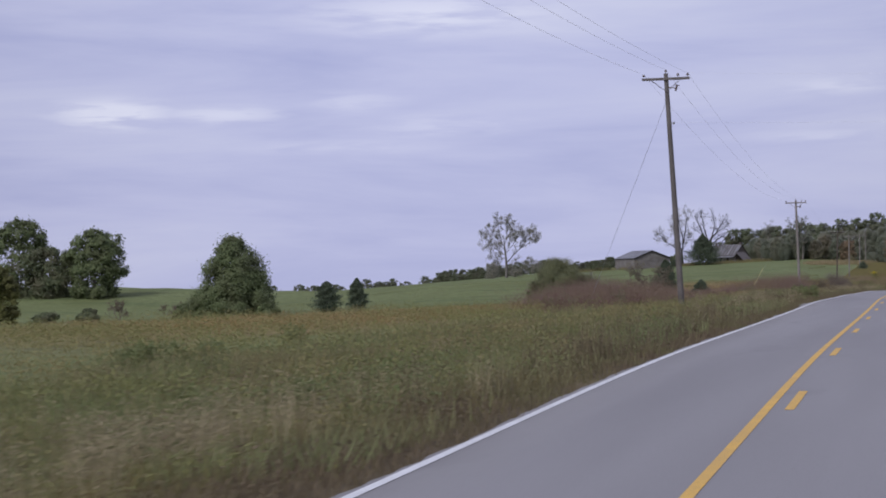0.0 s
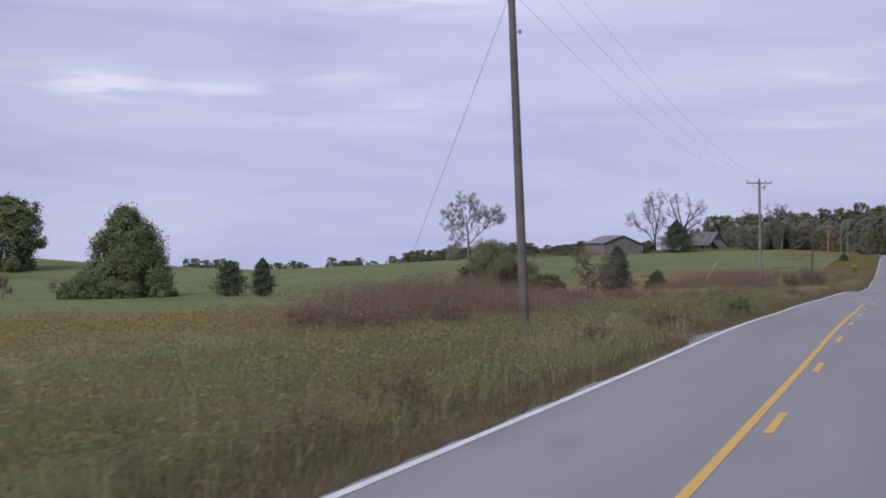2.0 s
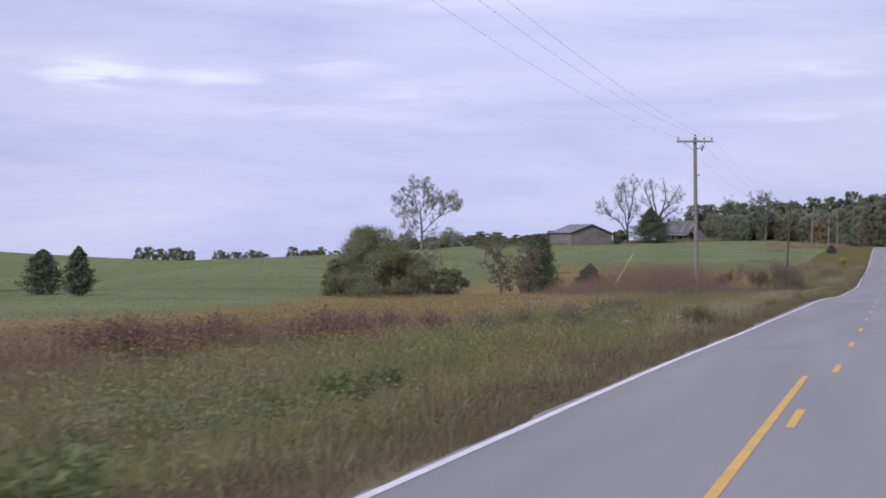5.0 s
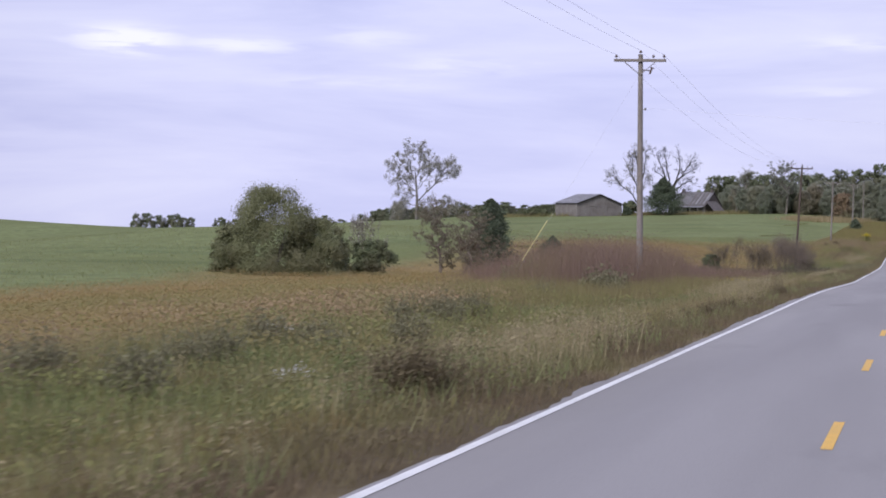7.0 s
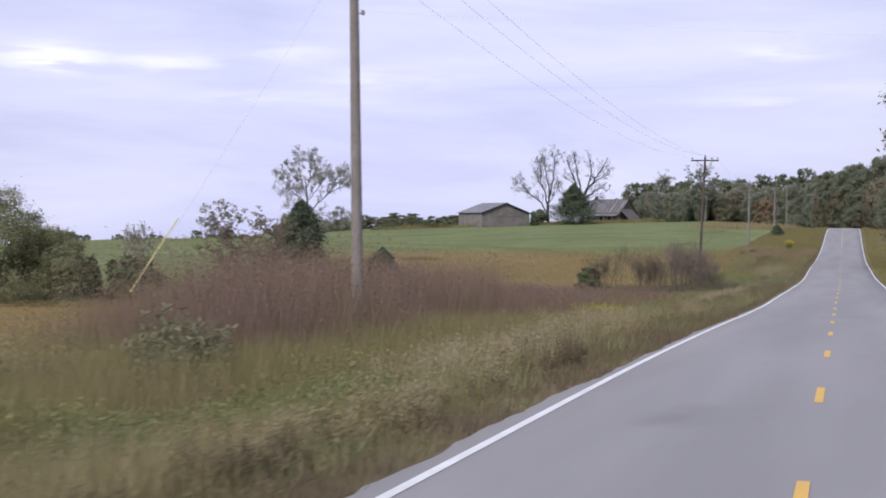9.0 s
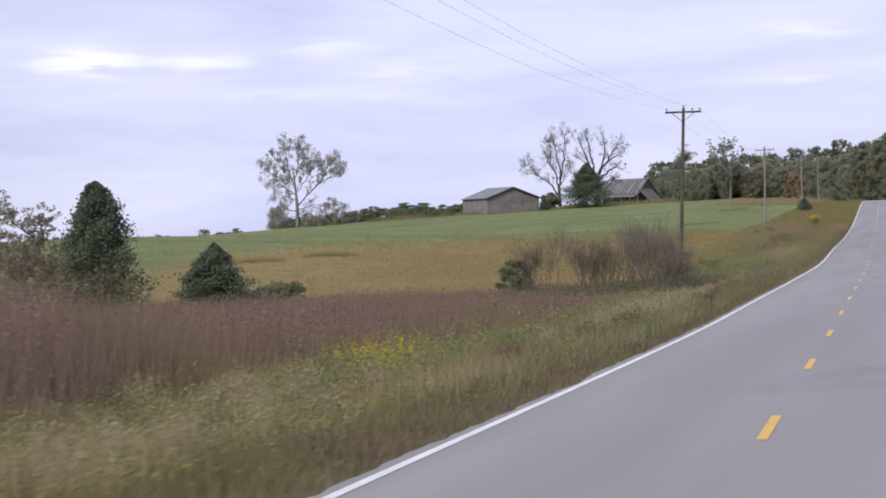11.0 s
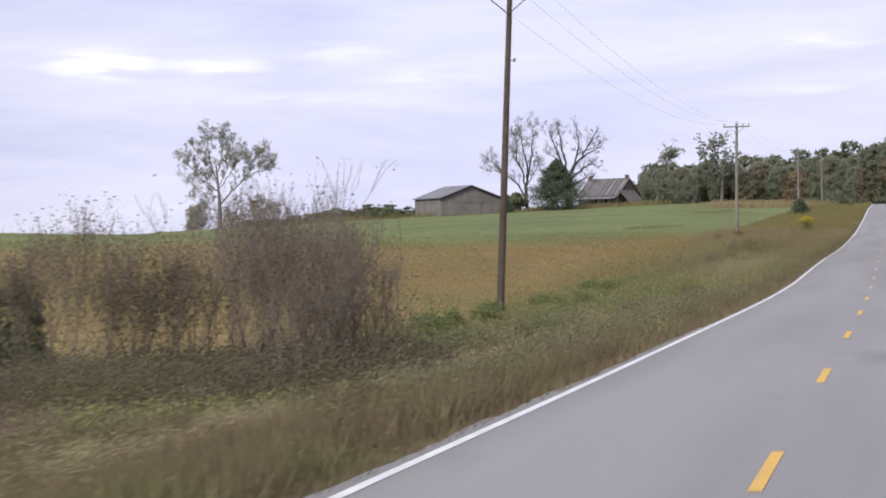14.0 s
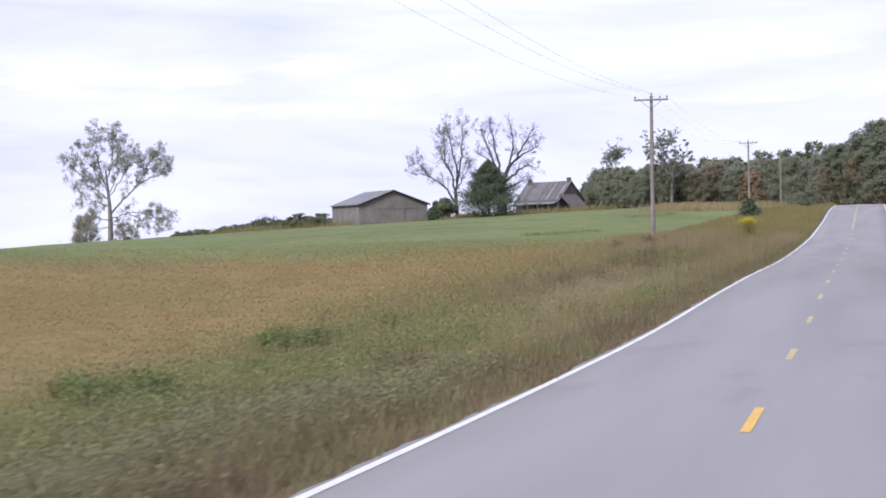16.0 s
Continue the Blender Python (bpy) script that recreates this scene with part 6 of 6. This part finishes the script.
# leafy weeds between the verge and the beans
at = scatter(_g, 22000, -34, -8, 20, 470, lambda x, y: (0.25 + 0.75 * patch(48, 11, -0.2, 0.6)(x, y)) * off_sedge(x, y) * (1 - 0.9 * smoothstep(130, 200, y) * smoothstep(15, 18, -x)))
stuff("leafy_weeds", leafy_plants(_g, at, 0.55 + 0.25 * wave(at[:, 0], at[:, 1], 49, 6), 13, 0.048, 0.16), G_FORB, "tangled green leafy weeds beside the field", "weeds")
# grass of the field, thinning with distance
at = scatter(_g, 120000, -120, -14, 20, 480, lambda x, y: (1 - soy_weight(x, y)) * off_sedge(x, y) * np.clip(18 / np.abs(x), 0.12, 1))
stuff("field_grass", blades(_g, at, _g.uniform(0.08, 0.24, len(at)), 0.026 + 0.0006 * np.abs(at[:, 0]), 1.0), G_FIELD, "short green grass of the open field", "grass")
# rows of darker weeds left in the field
at = np.concatenate([np.column_stack([x0 + (x1 - x0) * (u := _g.random(700)) + _g.normal(size=700) * 0.35, y0 + (y1 - y0) * u + _g.normal(size=700) * 0.35])
                     for x0, y0, x1, y1 in ((-28.7, 579, -25.6, 608), (-46, 361, -41.5, 363.5), (-41, 367, -38.6, 371.5), (-27.2, 499, -23.2, 514))])
stuff("field_weeds", blades(_g, at, _g.uniform(0.15, 0.5, len(at)), _g.uniform(0.03, 0.05, len(at)), 0.6), G_LEAF, "thin rows of dark green weeds left in the field", "weeds")
# grass on the far side of the road
at = scatter(_g, 30000, 3.6, 14, 330, 660, lambda x, y: smoothstep(3.62, 3.95, x - road_x(y)))
stuff("verge_grass", blades(_g, at, _g.uniform(0.2, 0.6, len(at)), _g.uniform(0.03, 0.06, len(at)), 0.6), G_GREEN, "rough olive-green grass of the opposite verge", "grass")
at = scatter(_g, 50000, -16, -3.6, 470, 650, edge_w)
stuff("verge_grass", blades(_g, at, _g.uniform(0.2, 0.6, len(at)), _g.uniform(0.03, 0.06, len(at)), 0.6), G_GREEN, "rough olive-green grass of the verge towards the crest", "grass")
# weeds round the farmstead
at = scatter(_g, 9000, -128, -50, 700, 770, lambda x, y: np.exp(-((y - 706 - 0.55 * (x + 128)) / 5) ** 2) * np.clip(0.6 + 0.6 * wave(x, y, 58, 14), 0.05, 1))
stuff("farmstead_weeds", blades(_g, at, _g.uniform(0.4, 1.5, len(at)), _g.uniform(0.08, 0.16, len(at)), 0.5), G_OLIVE, "tall olive-brown weeds round the barn and house", "weeds")
# belt of tall dry grass below the woods
at = scatter(_g, 9000, -40, -8, 622, 668, lambda x, y: smoothstep(0.0, 0.8, 1 - ((x + 23) / 13) ** 2 - ((y - 645) / 22) ** 2 + 0.3 * wave(x, y, 51, 12)))
stuff("tall_dry_grass", blades(_g, at, _g.uniform(0.4, 1.5, len(at)), _g.uniform(0.06, 0.12, len(at)), 0.5), G_TAN, "belt of tall dry brown grass below the woods", "grass")


def white_asters(x, y, n, h, seed, w):
    rng = np.random.default_rng(seed)
    ob = thing("aster_clump", x, y, ground_at(x, y), "small clump of white asters in bloom on the verge", "wildflower", "aster clumps")
    st = np.column_stack([rng.normal(size=(n, 2)) * w, np.zeros(n)])
    tip = st + np.column_stack([rng.normal(size=(n, 2)) * 0.06, h * rng.uniform(0.75, 1.1, n)])
    V, F = tubes([(a, b, 0.005, 0.003) for a, b in zip(st, tip)], 4)
    part("stalk_tuft", np_mesh("stalk_tuft", V, F), G_FORB, ob)
    k = np.repeat(np.arange(n), 9)
    pts = tip[k] + rng.normal(size=(len(k), 3)) * (0.05, 0.05, 0.03)
    tagged(part("flower_heads", np_mesh("flower_heads", *leaf_quads(rng, pts, 0.018)), G_ASTER, ob), "small white flower heads", kind="stuff")
    return ob


def goldenrod(x, y, n, h, seed, w):
    rng = np.random.default_rng(seed)
    ob = thing("goldenrod", x, y, ground_at(x, y), "goldenrod clump in yellow bloom on the verge", "wildflower", "goldenrod clumps")
    st = np.column_stack([rng.normal(size=(n, 2)) * w, np.zeros(n)])
    tip = st + np.column_stack([rng.normal(size=(n, 2)) * 0.08, h * rng.uniform(0.75, 1.1, n)])
    V, F = tubes([(a, b, 0.006, 0.003) for a, b in zip(st, tip)], 4)
    part("stalk_tuft", np_mesh("stalk_tuft", V, F), G_FORB, ob)
    k = np.repeat(np.arange(n), 26)
    pts = tip[k] + rng.normal(size=(len(k), 3)) * (0.05, 0.05, 0.09)
    tagged(part("plume", np_mesh("plume", *leaf_quads(rng, pts, 0.022)), G_GOLD, ob), "plumes of small yellow flowers", kind="stuff")
    return ob


for i, (gx, gy) in enumerate(((-10.0, 270.5), (-9.6, 272.0), (-10.6, 272.6), (-11.6, 275.5), (-10.9, 277.6), (-9.2, 268.4))):
    goldenrod(gx, gy, 14, 0.48, 600 + i, 0.42)
goldenrod(-8.6, 497, 190, 1.35, 620, 0.36)
white_asters(-8.1, 172.2, 14, 0.4, 630, 0.14)
white_asters(-12.4, 184.0, 10, 0.45, 631, 0.16)
white_asters(-19.4, 262.0, 10, 1.5, 632, 0.2)
goldenrod(-13.3, 331.0, 7, 0.5, 621, 0.14)


# ---------------------------------------------------------------- single clumps of weeds on the verge
def weed_clump(name, seed, n, h, w, leaf, size, per, label, mat):
    """Stems that lean outwards from one root, with leaves or seed heads on their upper parts."""
    rng = np.random.default_rng(seed)
    ob = thing(name, 0, 0, -5, label, "weeds", "weed clumps on the verge")
    a = rng.uniform(0, 2 * np.pi, n)
    d = np.sqrt(rng.random(n)) * w / 2
    foot = np.stack([np.cos(a) * d * 0.5, np.sin(a) * d * 0.5, 0 * a - 0.05], 1)
    tip = np.stack([np.cos(a) * d, np.sin(a) * d, h * rng.uniform(0.6, 1.05, n) * (1 - 0.35 * (2 * d / w) ** 2)], 1)
    mid = (foot + tip) / 2 + rng.normal(size=(n, 3)) * 0.04
    V, F = tubes([(p, q, 0.006, 0.005) for p, q in zip(foot, mid)] + [(p, q, 0.005, 0.003) for p, q in zip(mid, tip)], 3)
    part("stalk_tuft", np_mesh("stalk_tuft", V, F), mat, ob)
    k = np.repeat(np.arange(n), per)
    s = rng.uniform(0.35, 1.0, len(k))[:, None]
    pts = foot[k] + (tip - foot)[k] * s + rng.normal(size=(len(k), 3)) * 0.055
    part("foliage", np_mesh("foliage", *leaf_bits(rng, pts, size)), leaf, ob)
    return ob


_kinds = {
    "dark": [weed_clump("seeded_weed", 700 + i, 34, 0.8, 0.9, G_DARK, 0.035, 34, "dark brown seeded weed clump on the road verge", G_DARK) for i in range(2)],
    "pale": [weed_clump("dry_weed", 710 + i, 34, 0.75, 0.8, G_PALE, 0.03, 30, "pale dry seeded weed clump on the road verge", G_PALE) for i in range(2)],
    "maroon": [weed_clump("maroon_weed", 740 + i, 40, 1.1, 1.3, G_MAROON, 0.045, 32, "tall maroon-brown dead weed clump beside the field", G_DARK) for i in range(2)],
    "green": [weed_clump("leafy_weed", 720 + i, 40, 0.9, 1.2, G_LEAF, 0.06, 30, "tall leafy green weed clump on the road verge", G_FORB) for i in range(2)],
    "grey": [weed_clump("grey_weed", 730 + i, 40, 1.0, 1.1, G_GREY, 0.045, 32, "grey-brown withering leafy weed clump beside the field", G_DARK) for i in range(2)],
}
_used = set()


def plant(kind, *places):
    """Clumps of one kind strewn about each place: x, y, how many, spread in x and y, size."""
    for cx, cy, n, sx, sy, size in places:
        for _ in range(n):
            i = int(_g.integers(0, 2))
            x, y = min(cx + _g.normal() * sx, -4.2), cy + _g.normal() * sy
            s = size * _g.uniform(0.75, 1.2)
            m = pose(x, y, ground_at(x, y), 0, 0, _g.uniform(0, 360)) @ Matrix.Diagonal((s, s, s, 1))
            src = _kinds[kind][i]
            if src.name in _used:
                copy_thing(src, m)
            else:
                src.location = (x, y, ground_at(x, y))
                _used.add(src.name)


plant("dark", (-5.4, 168.5, 3, 0.3, 0.7, 0.95), (-4.6, 203, 5, 0.25, 2, 0.55), (-4.8, 198, 5, 0.25, 1.2, 0.6), (-4.7, 222, 4, 0.3, 4, 0.5), (-7.4, 116, 3, 0.5, 1.6, 0.8), (-5.7, 282, 5, 0.4, 2.5, 0.75), (-7.4, 373, 2, 0.2, 0.4, 0.9), (-5.0, 63, 4, 0.4, 3, 0.7), (-4.9, 44, 4, 0.3, 4, 0.6))
plant("dark", (-10, 411, 5, 1.2, 5, 0.9), (-12, 457, 7, 1.6, 5, 1.0), (-9.4, 432, 4, 1.0, 4, 0.9), (-5.6, 305, 4, 0.4, 4, 0.7), (-5.1, 275, 5, 0.35, 3, 0.7), (-5.4, 87.5, 3, 0.4, 1, 0.8), (-5.2, 101, 4, 0.4, 2, 0.8))
plant("dark", (-6.9, 278, 3, 0.4, 1.2, 0.75), (-5.5, 278, 7, 0.4, 1.2, 0.8), (-6.6, 270.5, 4, 0.5, 1.0, 0.7), (-4.9, 294.8, 4, 0.2, 0.6, 0.75), (-5.4, 317, 4, 0.3, 1.5, 0.7))
plant("pale", (-5.0, 113, 3, 0.3, 1.2, 0.4), (-4.6, 85.5, 3, 0.3, 0.8, 0.45), (-7.2, 350.5, 5, 0.3, 0.7, 0.75), (-9.4, 261, 9, 0.9, 2, 0.9), (-7.5, 312.3, 8, 0.5, 1.6, 0.85), (-7.0, 316, 8, 0.5, 1.6, 0.85), (-6.3, 291, 6, 0.5, 0.8, 0.8), (-5.6, 290.5, 4, 0.3, 0.6, 0.7), (-5.2, 201, 6, 0.5, 5, 0.75), (-5.0, 211, 6, 0.5, 4, 0.75), (-5.7, 280, 6, 0.5, 4, 0.85), (-6.6, 301, 6, 0.6, 4, 0.85), (-6.0, 225, 6, 0.6, 4, 0.9), (-7.2, 250, 6, 0.6, 5, 0.85), (-6.1, 292, 7, 0.5, 4, 0.9), (-6.8, 327, 6, 0.6, 3, 0.9))
plant("pale", (-6.2, 314, 6, 0.7, 4, 0.85), (-5.3, 178, 5, 0.5, 3, 0.85), (-5.8, 86, 4, 0.5, 1.5, 0.8), (-7.5, 347, 6, 0.7, 4, 1.0), (-7.5, 398, 6, 0.8, 6, 0.9), (-6.4, 27, 4, 0.6, 3, 0.7))
plant("green", (-4.7, 114.5, 4, 0.3, 1.5, 0.28), (-7.2, 119, 4, 0.7, 2, 0.35), (-4.8, 85, 3, 0.3, 1, 0.32), (-8.6, 278.6, 6, 0.8, 1.2, 0.55), (-4.5, 274, 5, 0.3, 2.5, 0.4), (-8.7, 271.5, 6, 0.8, 1.5, 0.5), (-5.2, 292.8, 5, 0.4, 0.8, 0.45), (-13.4, 46, 7, 1.6, 4, 0.8), (-9.6, 345, 6, 1.0, 3, 0.9), (-12.6, 352, 6, 0.9, 3, 1.05), (-12.3, 369, 6, 0.8, 5, 0.9), (-12.8, 383, 6, 0.7, 6, 0.8), (-8.3, 129, 6, 1.2, 4, 0.7), (-6.4, 173, 4, 0.8, 3, 0.6), (-7.3, 32, 4, 1.0, 3, 0.7))
plant("maroon", (-15.2, 144, 7, 0.8, 2.5, 1.0), (-15.8, 151, 7, 0.8, 2.5, 1.0), (-14.8, 156, 7, 0.8, 2.5, 0.95), (-13.8, 162, 7, 0.8, 3, 0.85), (-14.3, 98.8, 8, 0.7, 1.6, 0.95), (-13.4, 103, 5, 0.7, 1.6, 0.8))
plant("grey", (-7.0, 345, 6, 0.8, 5, 0.6), (-6.2, 357, 5, 0.6, 5, 0.6), (-8.6, 352, 5, 0.8, 5, 0.65), (-17.2, 238.5, 6, 0.9, 1.6, 1.6), (-10.8, 218, 4, 0.4, 0.6, 1.5), (-10.6, 180, 6, 1.0, 3, 0.95), (-12.3, 197, 6, 1.0, 3, 0.95), (-16.6, 105, 6, 1.2, 3, 1.0), (-11.9, 214.8, 4, 0.7, 1.2, 1.0), (-10.5, 169, 4, 0.8, 2, 0.9))
